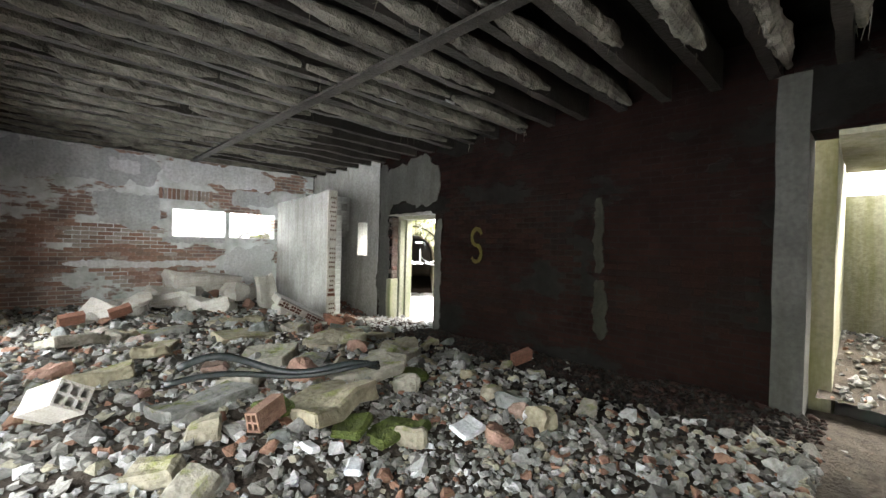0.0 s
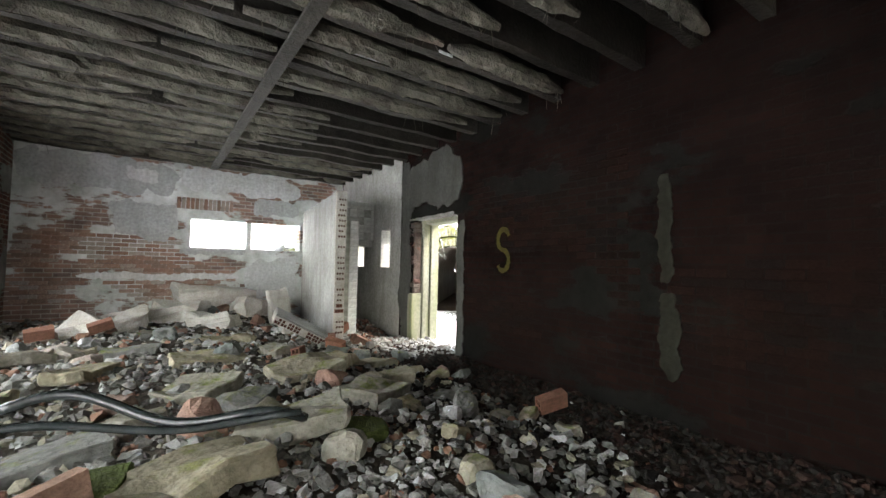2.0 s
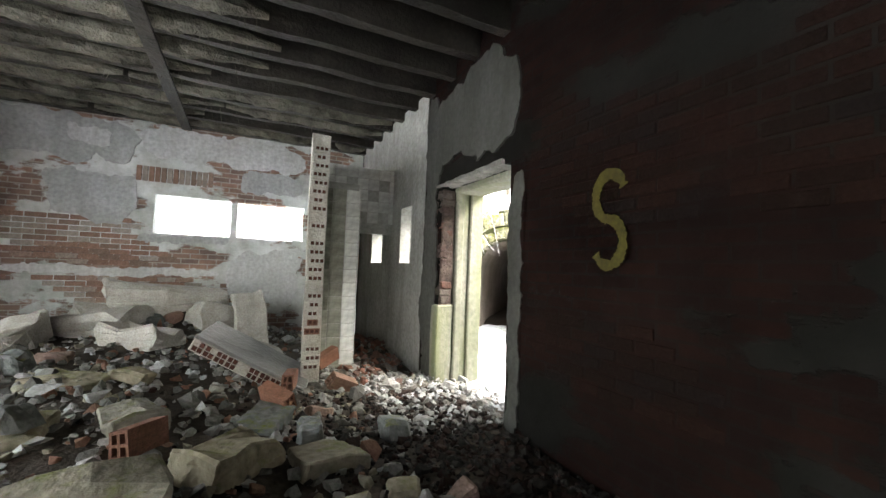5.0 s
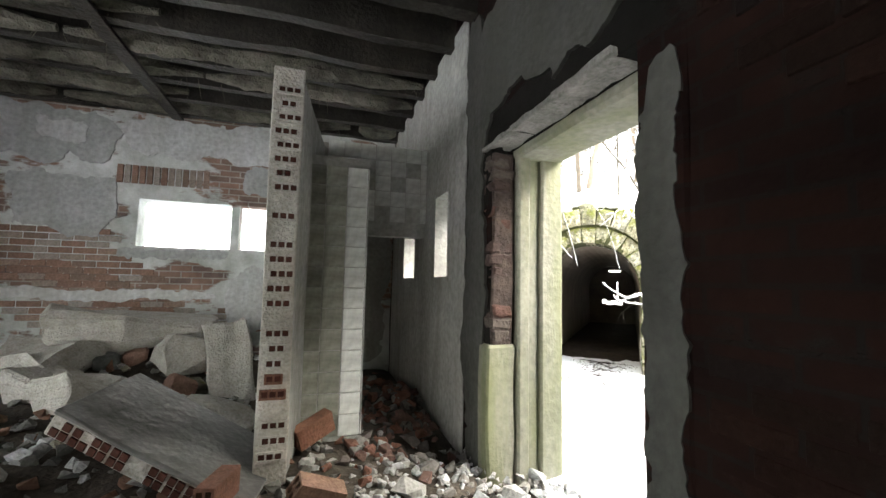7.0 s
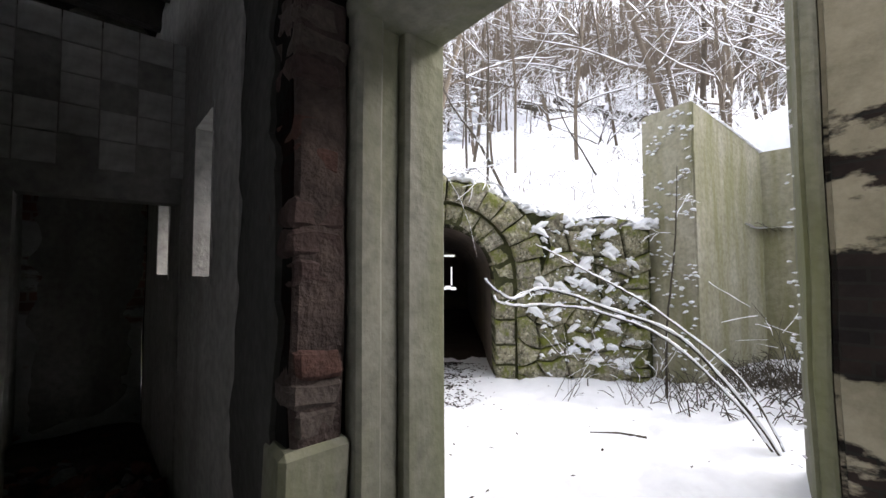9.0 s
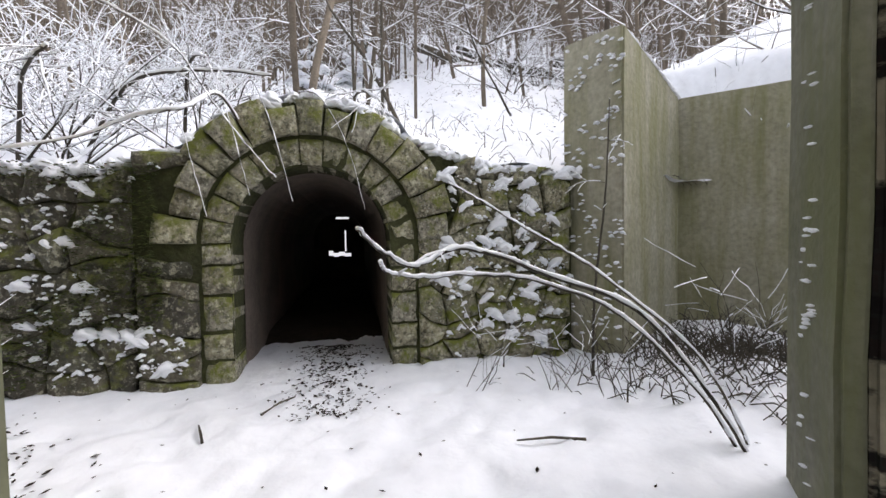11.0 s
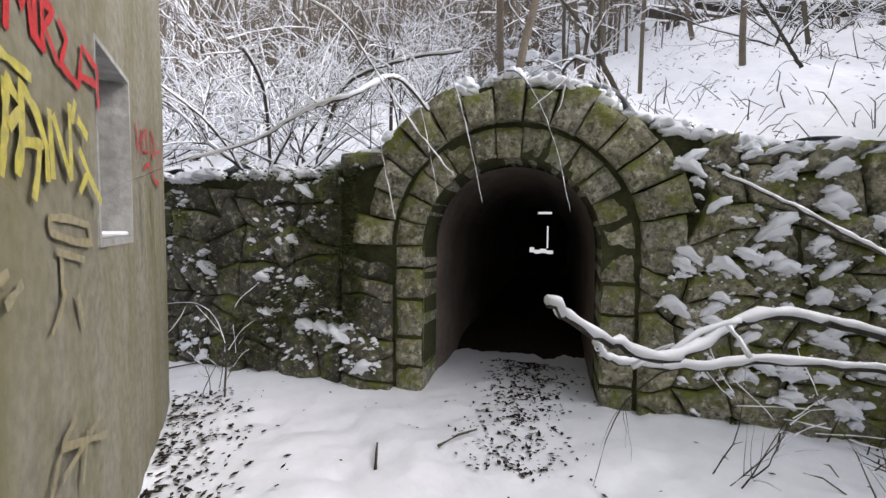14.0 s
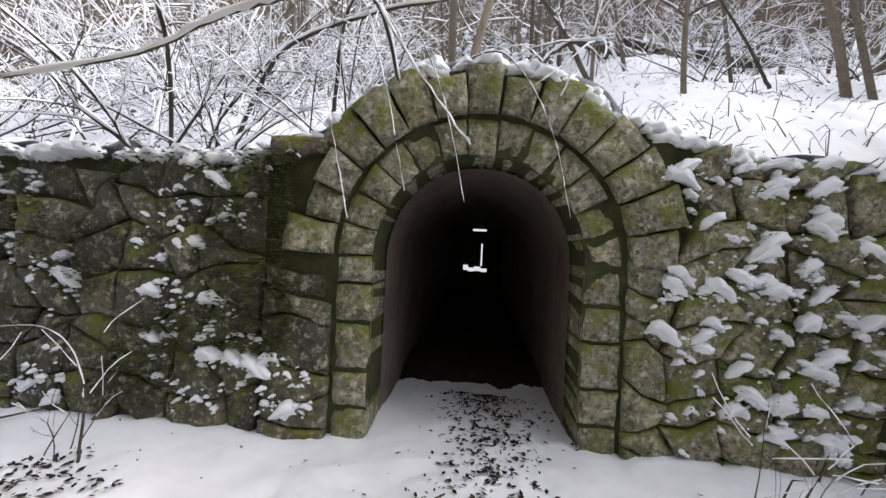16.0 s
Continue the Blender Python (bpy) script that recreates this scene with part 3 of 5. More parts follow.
    bm.faces.new([fr[0], fr[1], bk[1], bk[0]])
    bm.faces.new([fr[3], fr[2], bk[2], bk[3]])
for s_ in (-1, 1):
    bm.faces.new([bm.verts.new(along(s_ * R_IN, w_, z_)) for w_, z_ in ((-0.05, -0.3), (-0.55, -0.3), (-0.55, SPRING), (-0.05, SPRING))])
bmesh.ops.remove_doubles(bm, verts=bm.verts[:], dist=0.0005)
part("wall_core", bm, M_JOINT, wall_stone, "dark mossy joints and earth")


def stone_piece(poly, w_back, w_front, rnd, name, parent, material, face=0.84):
    """One stone: a polygon in (u, z), set back and rounded, its face split and uneven."""
    cu, cz = sum(p[0] for p in poly) / len(poly), sum(p[1] for p in poly) / len(poly)
    edge = []
    for (u0, z0), (u1, z1) in zip(poly, poly[1:] + poly[:1]):
        k = max(1, min(4, round(math.hypot(u1 - u0, z1 - z0) / 0.06)))
        edge += [(u0 + (u1 - u0) * i / k, z0 + (z1 - z0) * i / k) for i in range(k)]
    n, verts, fs = len(edge), [], []
    tilt_u, tilt_z = rnd.uniform(-0.12, 0.12), rnd.uniform(-0.12, 0.12)
    rings = ((1.0, w_back), (1.0, w_front - 0.045), (0.965, w_front - 0.018), (face + rnd.uniform(-0.03, 0.05), w_front - 0.004), (0.6, w_front + 0.004), (0.3, w_front + 0.008))
    for r, (scale, w) in enumerate(rings):
        for u, z in edge:
            uu, zz = cu + (u - cu) * scale, cz + (z - cz) * scale
            q = Vector((uu * 9, zz * 9, cu * 31))
            d = (noise.noise(q) * 0.02 + noise.noise(q * 2.7) * 0.011 + tilt_u * (uu - cu) + tilt_z * (zz - cz)) if r else 0
            e = noise.noise_vector(q * 1.3) * (0.012 if r else 0)
            verts.append(along(uu + e.x, w + d, zz + e.y))
    verts.append(along(cu, w_front + 0.01, cz))
    for r in range(len(rings) - 1):
        for i in range(n):
            fs.append((r * n + i, r * n + (i + 1) % n, (r + 1) * n + (i + 1) % n, (r + 1) * n + i))
    last = (len(rings) - 1) * n
    for i in range(n):
        fs.append((last + i, last + (i + 1) % n, last + n))
    return raw(name, verts, fs, material, parent, True)


rnd = random.Random(5)


def sector(r0, r1, a0, a1, half=None):
    k = 3
    out = [(-r0 * math.cos(a0 + (a1 - a0) * i / k), SPRING + r0 * math.sin(a0 + (a1 - a0) * i / k)) for i in range(k + 1)]
    return out + [(-r1 * math.cos(a1 - (a1 - a0) * i / k), SPRING + r1 * math.sin(a1 - (a1 - a0) * i / k)) for i in range(k + 1)]


n = 13
for i in range(n):
    stone_piece(sector(R_IN, R_OUT - 0.012, math.pi * (i + 0.015) / n, math.pi * (i + 0.985) / n), -0.5, 0.0 + rnd.uniform(-0.02, 0.02), rnd, "voussoir", wall_stone, M_STONE, 0.9)
n = 15
for i in range(n):
    r = R_TOP - 0.05 + rnd.uniform(-0.07, 0.06)
    stone_piece(sector(R_OUT + 0.02, r, math.pi * (i + rnd.uniform(0.0, 0.04)) / n, math.pi * (i + rnd.uniform(0.96, 1.0)) / n), -0.3, 0.06 + rnd.uniform(-0.03, 0.03), rnd, "voussoir", wall_stone, M_STONE, 0.88)
for s in (-1, 1):
    z = -0.15
    while z < SPRING - 0.05:
        h = min(rnd.uniform(0.2, 0.34), SPRING - z)
        if SPRING - z - h < 0.1:
            h = SPRING - z
        a, b = sorted((s * R_IN, s * (R_OUT - 0.012)))
        stone_piece([(a, z + 0.008), (b, z + 0.008), (b, z + h - 0.008), (a, z + h - 0.008)], -0.5, rnd.uniform(-0.02, 0.02), rnd, "jamb_stone", wall_stone, M_STONE)
        z += h


def rubble_face(u0, u1, cell):
    """Irregular fitted stones between u0 and u1, from a jittered grid with every other corner shifted."""
    nu = max(1, round((u1 - u0) / cell))
    nz = round(2.2 / (cell * 0.72))
    def corner(i, k):
        ju, jz = (rnd2[(i * 57 + k * 131) % 997] - 0.5) * cell * 0.85, (rnd2[(i * 91 + k * 37) % 997] - 0.5) * cell * 0.7
        return (u0 + (u1 - u0) * i / nu + (ju if 0 < i < nu else 0) , -0.2 + k * cell * 0.72 + jz)
    for k in range(nz):
        for i in range(nu):
            o = (k % 2)
            a, b, c, d = corner(i, k), corner(i + 1, k), corner(i + 1, k + 1), corner(i, k + 1)
            m1 = ((a[0] + b[0]) / 2 + rnd.uniform(-0.04, 0.04), (a[1] + b[1]) / 2 + (rnd2[(i * 13 + k * 71) % 997] - 0.5) * 0.12)
            m2 = ((c[0] + d[0]) / 2, (c[1] + d[1]) / 2 + (rnd2[(i * 13 + (k + 1) * 71) % 997] - 0.5) * 0.12)
            poly = [a, m1, b, c, m2, d]
            top = wall_top((a[0] + b[0]) / 2)
            cz = sum(p[1] for p in poly) / 6
            cu = sum(p[0] for p in poly) / 6
            if cz > top - 0.04:
                continue
            if abs(cu) < R_TOP and math.hypot(cu, max(0, cz - SPRING)) < R_TOP + 0.04 and cz > SPRING:
                continue
            poly = [(cu + (p[0] - cu) * 0.975, min(top, cz + (p[1] - cz) * 0.965)) for p in poly]
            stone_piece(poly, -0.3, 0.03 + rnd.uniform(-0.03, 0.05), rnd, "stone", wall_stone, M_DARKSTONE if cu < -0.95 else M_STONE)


rnd2 = [rnd.random() for _ in range(997)]
rubble_face(-1.35, -R_OUT - 0.01, 0.3)
rubble_face(R_OUT + 0.01, 2.42, 0.29)
rubble_face(-4.6, -1.37, 0.33)

# tunnel behind the portal
bm = bmesh.new()
rings = []
for j in range(15):
    w = -0.36 - j * 0.56
    r = R_IN - 0.012
    pr = [(-r, -0.2)] + [(-r * math.cos(math.pi * i / 20), SPRING + r * math.sin(math.pi * i / 20)) for i in range(21)] + [(r, -0.2)]
    rings.append([bm.verts.new(along(u, w, z) + noise.noise_vector(Vector((u * 2, w * 2, z * 2))) * 0.012) for u, z in pr])
for a, b in zip(rings, rings[1:]):
    for i in range(len(a) - 1):
        bm.faces.new([a[i], a[i + 1], b[i + 1], b[i]])
tunnel = setting("tunnel", bm, M_TUNNEL, "dark vaulted tunnel lining of smooth render", "tunnel")
# closing wall far in, with ragged gaps that show the glowing panel behind
w = -7.6
bm = bmesh.new()
gaps = [(-0.28, -0.16, 0.69, 0.82), (-0.16, -0.02, 0.66, 0.76), (-0.02, 0.14, 0.68, 0.79), (0.14, 0.3, 0.66, 0.75), (0.14, 0.18, 0.8, 1.36), (-0.08, 0.26, 1.66, 1.72)]
A = sorted({-0.8, 0.8, *[g[0] for g in gaps], *[g[1] for g in gaps]})
Z = sorted({-0.3, 1.95, *[g[2] for g in gaps], *[g[3] for g in gaps]})
for i in range(len(A) - 1):
    for k in range(len(Z) - 1):
        cu, cz = (A[i] + A[i + 1]) / 2, (Z[k] + Z[k + 1]) / 2
        if any(g[0] < cu < g[1] and g[2] < cz < g[3] for g in gaps):
            continue
        lo, hi = (A[i], 0, Z[k]), (A[i + 1], 0.1, Z[k + 1])
        box(bm, lo, hi)
m = Matrix.Translation(along(0, w)) @ pose(0, 0, 0, 0, 0, -42)
bmesh.ops.transform(bm, matrix=m, verts=bm.verts[:])
setting("tunnel_end", bm, M_TUNNEL, "dark blocked end of the tunnel with gaps onto a glowing panel", "wall")
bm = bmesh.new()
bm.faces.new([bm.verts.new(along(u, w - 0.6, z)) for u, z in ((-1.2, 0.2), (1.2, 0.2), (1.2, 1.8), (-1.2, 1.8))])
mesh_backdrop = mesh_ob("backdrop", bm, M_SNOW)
tagged(mesh_backdrop, "glowing panel standing in for daylit snow beyond the tunnel's end", "backdrop", "", "structure")
# the panel emits light in place of daylight on snow
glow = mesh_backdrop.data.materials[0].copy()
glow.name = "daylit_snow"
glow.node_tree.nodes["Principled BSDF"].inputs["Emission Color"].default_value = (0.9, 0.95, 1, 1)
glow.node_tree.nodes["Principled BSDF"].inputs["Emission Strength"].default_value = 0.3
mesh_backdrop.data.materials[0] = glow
v, f = field(-R_IN, R_IN, -8.2, -0.95, 0.1, lambda x, y: -0.04 + 0.14 * smooth(-0.95, -1.5, y) + noise.noise(Vector((x * 3, y * 3, 2))) * 0.04)
v = [tuple(along(a, b, c)) for a, b, c in v]
tagged(raw("floor_tunnel", v, f, M_LEAF, None, True), "wet leaf litter on the tunnel floor", "floor", "", "structure")

# ---- concrete wing walls ----
def prism(name, plan, tops, material, label, category, z0=-0.4, cuts=6):
    bm = bmesh.new()
    lo = [bm.verts.new((x, y, z0)) for x, y in plan]
    hi = [bm.verts.new((p[0], p[1], t)) for p, t in zip(plan, tops)]
    k = len(plan)
    for i in range(k):
        bm.faces.new([lo[i], lo[(i + 1) % k], hi[(i + 1) % k], hi[i]])
    bm.faces.new(hi)
    bm.faces.new(lo[::-1])
    bmesh.ops.recalc_face_normals(bm, faces=bm.faces[:])
    bmesh.ops.bevel(bm, geom=bm.edges[:], offset=0.02, segments=2, affect="EDGES")
    bmesh.ops.triangulate(bm, faces=bm.faces[:])
    bmesh.ops.subdivide_edges(bm, edges=bm.edges[:], cuts=cuts, use_grid_fill=True)
    for q in bm.verts:
        q.co += noise.noise_vector(q.co * 2.5) * 0.012
    return tagged(mesh_ob(name, bm, material), label, category, "", "structure")


prism("wing_wall", [(9.42, 7.0), (10.8, 6.7), (10.9, 7.05), (9.55, 7.6)], [3.08, 2.72, 2.72, 3.08], M_MOSSCON, "tall mossy concrete wing wall with a sloping top", "wall")
prism("wing_wall_return", [(10.78, 6.85), (10.95, 4.0), (11.25, 4.0), (11.1, 6.85)], [2.7, 2.7, 2.7, 2.7], M_MOSSCON, "low mossy concrete wall", "wall")
prism("ruin_pier", [(7.39, 5.86), (7.87, 5.97), (7.9, 5.87), (7.41, 5.77)], [3.5, 3.5, 3.5, 3.5], M_FRAME, "weathered green concrete pier with moulded edges and snow", "pier")
prism("ruin_wall", [(7.42, 5.765), (7.85, 5.85), (7.9, 3.0), (7.5, 3.0)], [3.5, 3.5, 3.4, 3.4], M_RUIN, "sooty plastered wall of a neighbouring ruin", "wall")


# ---- door frame ----
M_REVEALBRICK = multi("dark_reveal_brick", [(0.1, 0.05, 0.04), (0.07, 0.045, 0.04), (0.13, 0.06, 0.048), (0.1, 0.08, 0.07)], src="object")
frame_north = new("door_frame")
tagged(frame_north, "damp green moulded stone door frame with a broken brick reveal", "door frame", "", "structure")
for x0, x1, y0, y1 in ((EX + 0.16, EX + 0.24, 6.47, 6.53), (EX + 0.24, EX + 0.32, 6.5, 6.53), (EX + 0.315, EO + 0.03, 6.46, 6.56)):
    part("jamb_moulding", rough_up(boxed((x0, y0, -0.3), (x1, y1 + 0.06, 2.04), 0.012), 0.008, 6, 6), M_FRAME, frame_north)
part("plinth", rough_up(boxed((EX - 0.03, 6.5, -0.3), (EX + 0.16, 6.66, 0.82), 0.015), 0.015, 5, 5), M_FRAME, frame_north, "pale green plaster plinth, broken at the top")
part("render_core", rough_up(boxed((EX + 0.002, 6.515, 0.8), (EX + 0.15, 6.665, 2.03), 0.01), 0.016, 9, 7), mat("crumbled_render", (0.09, 0.065, 0.055), 0.95, (0.03, 0.022, 0.02), 9.0, 0.5, 1.0, 40.0), frame_north, "crumbled brown render")
for k in range(15):
    if k in (3, 4, 8, 11):
        continue
    z = 0.84 + k * 0.078
    part("brick", rough_up(boxed((EX - 0.02 + random.uniform(0, 0.03), 6.498 + random.uniform(0, 0.018), z), (EX + random.uniform(0.11, 0.155), 6.66, z + 0.074), 0.012), 0.018, 14, 3), M_REVEALBRICK, frame_north)
frame_south = new("door_frame")
tagged(frame_south, "dark plastered door jamb with flaking edge", "door frame", "", "structure")
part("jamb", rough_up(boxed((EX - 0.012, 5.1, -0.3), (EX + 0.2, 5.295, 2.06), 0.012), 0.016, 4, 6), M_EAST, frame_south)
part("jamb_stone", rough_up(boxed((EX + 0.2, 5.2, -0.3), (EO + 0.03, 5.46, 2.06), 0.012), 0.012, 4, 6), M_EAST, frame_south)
M_LEDGE = mat("dusty_grey_mortar", (0.3, 0.29, 0.27), 0.95, (0.12, 0.115, 0.105), 7.0, 0.5, 0.8, 50.0)
lintel = new("door_lintel")
tagged(lintel, "cracked pale concrete lintel over the doorway", "lintel", "", "structure")
part("beam", rough_up(boxed((EX + 0.15, 5.3, 2.0), (EO + 0.03, 6.66, 2.2), 0.02), 0.014, 4, 6), M_FRAME, lintel)
for k in range(3):
    part("ledge", rough_up(boxed((EX - 0.035, 5.4 + 0.41 * k, 2.055), (EX + 0.13, 5.8 + 0.41 * k, 2.1 - 0.008 * k), 0.006), 0.012, 11, 6), M_LEDGE, lintel, "broken pale mortar ledge")

# ---- ceiling joists with sagging infill ----
for i in range(29):
    y = -3.7 + i * 0.48
    if y > NY - 0.1:
        continue
    rn = random.Random(i)
    joist = new("ceiling_joist")
    tagged(joist, "rotten grey wooden ceiling joist with straw hanging from it", "joist", "ceiling joists")
    bm = bmesh.new()
    segs = 34
    rows = []
    for k in range(segs + 1):
        x = WX - 0.1 + (EX + 0.05 - WX + 0.1) * k / segs
        dz = noise.noise(Vector((x * 1.5, y, 1))) * 0.02
        j = [noise.noise(Vector((x * 4, y * 3, q))) * 0.012 for q in range(4)]
        rows.append([bm.verts.new(p) for p in ((x, y - 0.05 + j[0], CEIL + dz + j[1]), (x, y + 0.05 + j[1], CEIL + dz + j[2]), (x, y + 0.05, CEIL + 0.4), (x, y - 0.05, CEIL + 0.4))])
    for a, b in zip(rows, rows[1:]):
        for q in range(4):
            bm.faces.new([a[q], a[(q + 1) % 4], b[(q + 1) % 4], b[q]])
    part("beam", bm, M_WOOD, joist)
    # lath and straw bulging below and beside the beam, broken off in lengths
    x = WX
    while x < EX - 0.1:
        ln = rn.uniform(1.4, 4.0)
        x1 = min(EX - 0.05, x + ln)
        if x > 2.4 and rn.random() < 0.75:
            x = x1
            continue
        bm = bmesh.new()
        rings = []
        n = max(4, int((x1 - x) / 0.07))
        for k in range(n + 1):
            xx = x + (x1 - x) * k / n
            taper = min(1, 3.5 * min(k, n - k) / n + 0.35)
            ring = []
            for q in range(9):
                a = 2 * math.pi * q / 9
                r = (0.074 + 0.022 * noise.noise(Vector((xx * 2.2, y * 3, 5))) + 0.03 * noise.noise(Vector((xx * 9, y + q, 2)))) * taper
                ring.append(bm.verts.new((xx, y - 0.1 + 1.05 * r * math.cos(a), CEIL + 0.075 + 0.03 * noise.noise(Vector((xx * 1.3, y, 7))) + 1.2 * r * math.sin(a))))
            rings.append(ring)
        for a, b in zip(rings, rings[1:]):
            for q in range(9):
                bm.faces.new([a[q], a[(q + 1) % 9], b[(q + 1) % 9], b[q]])
        bm.faces.new(rings[0][::-1])
        bm.faces.new(rings[-1])
        # straws hanging
        for _ in range(int((x1 - x) * 9)):
            p = Vector((rn.uniform(x, x1), y - 0.1 + rn.uniform(-0.05, 0.05), CEIL + 0.02))
            d = Vector((rn.uniform(-0.05, 0.05), rn.uniform(-0.03, 0.03), -rn.uniform(0.02, 0.12) if rn.random() < 0.9 else -0.2))
            tube(bm, [p, p + d], [0.004, 0.0015], 3)
        part("lath_and_straw", bm, M_STRAW, joist, "pale sagging lath, plaster and straw")
        x = x1 + rn.uniform(0.02, 0.12)
    # white strips stand in for glints on wet joist edges
    if i in (15, 16, 17, 18):
        bm = rough_up(boxed((2.75 + 0.2 * (i % 4), y + 0.051, CEIL + 0.012), (3.5 + 0.25 * (i % 3), y + 0.058, CEIL + 0.036)), 0.004, 8, 3)
        bmesh.ops.transform(bm, matrix=Matrix.Translation((0, -0.112, 0)), verts=bm.verts[:])
        part("strip", bm, M_BAG_GLINT, joist, "white strip drawn as the glint on a wet joist edge")
batten = tagged(mesh_ob("ceiling_batten", rough_up(boxed((2.2, -3.9, CEIL - 0.035), (2.33, NY - 0.02, CEIL - 0.002), 0.004), 0.012, 3, 12), M_WOOD),
    "grey wooden batten nailed across the ceiling joists", "batten", "", "")

# ---- partition end: courses of hollow bricks ----
pier = new("broken_wall_end")
tagged(pier, "broken partition end showing pale mortar and red hollow bricks", "wall end")
part("mortar", rough_up(boxed((3.655, 6.655, 0.05), (3.825, 6.698, 2.44), 0.006), 0.012, 8, 7), M_MORTAR, pier)
courses = 27
pitch = (2.42 - 0.2) / courses
holes = []
for k in range(courses):
    rn = random.Random(k + 40)
    z = 0.2 + k * pitch
    if rn.random() < 0.14:
        continue
    wide = rn.choice((3, 3, 3, 2))
    x0 = 3.675 + rn.uniform(0, 0.02) + (3 - wide) * 0.02
    bm = bmesh.new()
    # a brick end: rim and webs around the hollows
    d0, d1 = 6.636 + rn.uniform(-0.006, 0.008), 6.66
    step = 0.042
    box(bm, (x0 - 0.008, d0, z + 0.012), (x0 + wide * step + 0.002, d1, z + 0.024))
    box(bm, (x0 - 0.008, d0, z + pitch - 0.026), (x0 + wide * step + 0.002, d1, z + pitch - 0.016))
    for q in range(wide + 1):
        box(bm, (x0 - 0.008 + q * step, d0 + 0.001, z + 0.024), (x0 + q * step + 0.002, d1, z + pitch - 0.026))
    b = part("brick", bm, M_REDBRICK if rn.random() < 0.12 else M_MORTAR, pier)
    # dark plate behind the webs, in place of the hollows' shade
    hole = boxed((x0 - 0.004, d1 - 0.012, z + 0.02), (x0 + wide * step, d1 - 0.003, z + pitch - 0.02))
    part("hollow", hole, M_HOLE, b, "dark red plate standing for a shaded hollow")

# fallen slab of hollow bricks leaning on the rubble
slab = new("fallen_wall_slab")
tagged(slab, "fallen slab of hollow bricks tilted on the rubble, plaster wet", "wall slab")
part("plaster", rough_up(boxed((0, 0, 0.112), (1.0, 0.6, 0.14), 0.008), 0.01, 5, 6), M_MORTAR, slab, "wet grey plaster skin")
slab.children[0].data.materials[0] = mat("wet_plaster", (0.2, 0.2, 0.19), 0.3, (0.1, 0.1, 0.095), 4.0, 0.5, 0.4, 30.0, spec=0.6)
part("mortar", rough_up(boxed((0, 0.02, 0), (1.0, 0.6, 0.11), 0.008), 0.008, 6, 4), M_MORTAR, slab)
for k in range(10):
    x0 = 0.025 + k * 0.097
    if k == 4:
        continue
    for r in range(4):
        if random.random() < 0.06:
            continue
        hx, hz = x0 + 0.044 * (r % 2), 0.014 + (r // 2) * 0.047
        # solid dark block drawn for each shaded hollow
        part("hollow", boxed((hx, 0.008, hz), (hx + 0.036, 0.03, hz + 0.036)), M_HOLE, slab, "dark red plate standing for a shaded hollow")
sx = Vector((0.72, -0.14, -0.4)).normalized()
sy = Vector((0.15, 0.95, 0.1))
sy = (sy - sx * sy.dot(sx)).normalized()
sz = sx.cross(sy)
slab.matrix_world = Matrix.Translation((2.75, 6.59, 0.46)) @ Matrix((sx, sy, sz)).transposed().to_4x4()

# ---- rubble ----
rn = random.Random(11)


def chips(name, count, place, sizes, material, label, category, flat=1.0):
    verts, faces = [], []
    for _ in range(count):
        x, y = place()
        s = rn.uniform(*sizes) * (1.8 if rn.random() < 0.06 else 1)
        z = (floor_height(x, y) if x < EX else outside_height(x, y)) + s * 0.12
        fv, ff = rn.choice(STONE_FORMS)
        r = Euler((rn.uniform(-0.6, 0.6), rn.uniform(-0.6, 0.6), rn.uniform(0, 6.28))).to_matrix()
        base = len(verts)
        verts += [tuple(r @ (q * s) * 1.0 + Vector((x, y, z))) for q in fv]
        faces += [tuple(base + i for i in q) for q in ff]
    return tagged(raw(name, verts, faces, material), label, category, "", "stuff")


chips("rubble", 8200, lambda: (-0.5 + 4.6 * rn.random() ** 1.5, 0.2 + 9.5 * rn.random() ** 1.5), (0.03, 0.13), M_RUBBLE, "mixed rubble of broken brick, stone and mortar", "rubble")
chips("gravel", 4500, lambda: (rn.gauss(2.2, 0.8), rn.gauss(2.4, 1.2)), (0.02, 0.075), M_RUBBLE, "grey gravel and mortar crumbs on the floor", "gravel")
# crumb colours near black, to carry the floor's shade beside the east wall
chips("brick_dust", 7000, lambda: (EX - 0.03 - abs(rn.gauss(0, 0.75)), rn.uniform(0.2, 6.4)), (0.015, 0.075), multi("shaded_brick_crumbs", [(0.035, 0.017, 0.013), (0.022, 0.018, 0.015), (0.045, 0.022, 0.016), (0.02, 0.017, 0.015), (0.03, 0.026, 0.022)]), "reddish brick crumbs along the wall, shade put into their colour", "brick crumbs")
chips("threshold_rubble", 700, lambda: (rn.uniform(4.2, 5.4), rn.uniform(5.3, 7.0)), (0.03, 0.1), multi("dusty_mortar", [(0.5, 0.5, 0.5), (0.4, 0.39, 0.38), (0.3, 0.28, 0.26), (0.55, 0.55, 0.56)]), "pale mortar rubble in the doorway", "rubble")
chips("closet_rubble", 420, lambda: (rn.uniform(4.0, 4.9), rn.gauss(7.7, 0.5)), (0.04, 0.14), multi("brick_and_tile_rubble", [(0.3, 0.15, 0.11), (0.2, 0.12, 0.1), (0.42, 0.41, 0.39), (0.16, 0.14, 0.13)]), "heap of broken brick and tile in the closet", "rubble")
verts, faces = [], []
for _ in range(900):
    x, y, s = rn.uniform(5.2, 8.2), rn.uniform(-2.5, 0.2), rn.uniform(0.03, 0.13)
    fv, ff = rn.choice(STONE_FORMS)
    r = Euler((rn.uniform(-0.5, 0.5), rn.uniform(-0.5, 0.5), rn.uniform(0, 6.28))).to_matrix()
    base_i = len(verts)
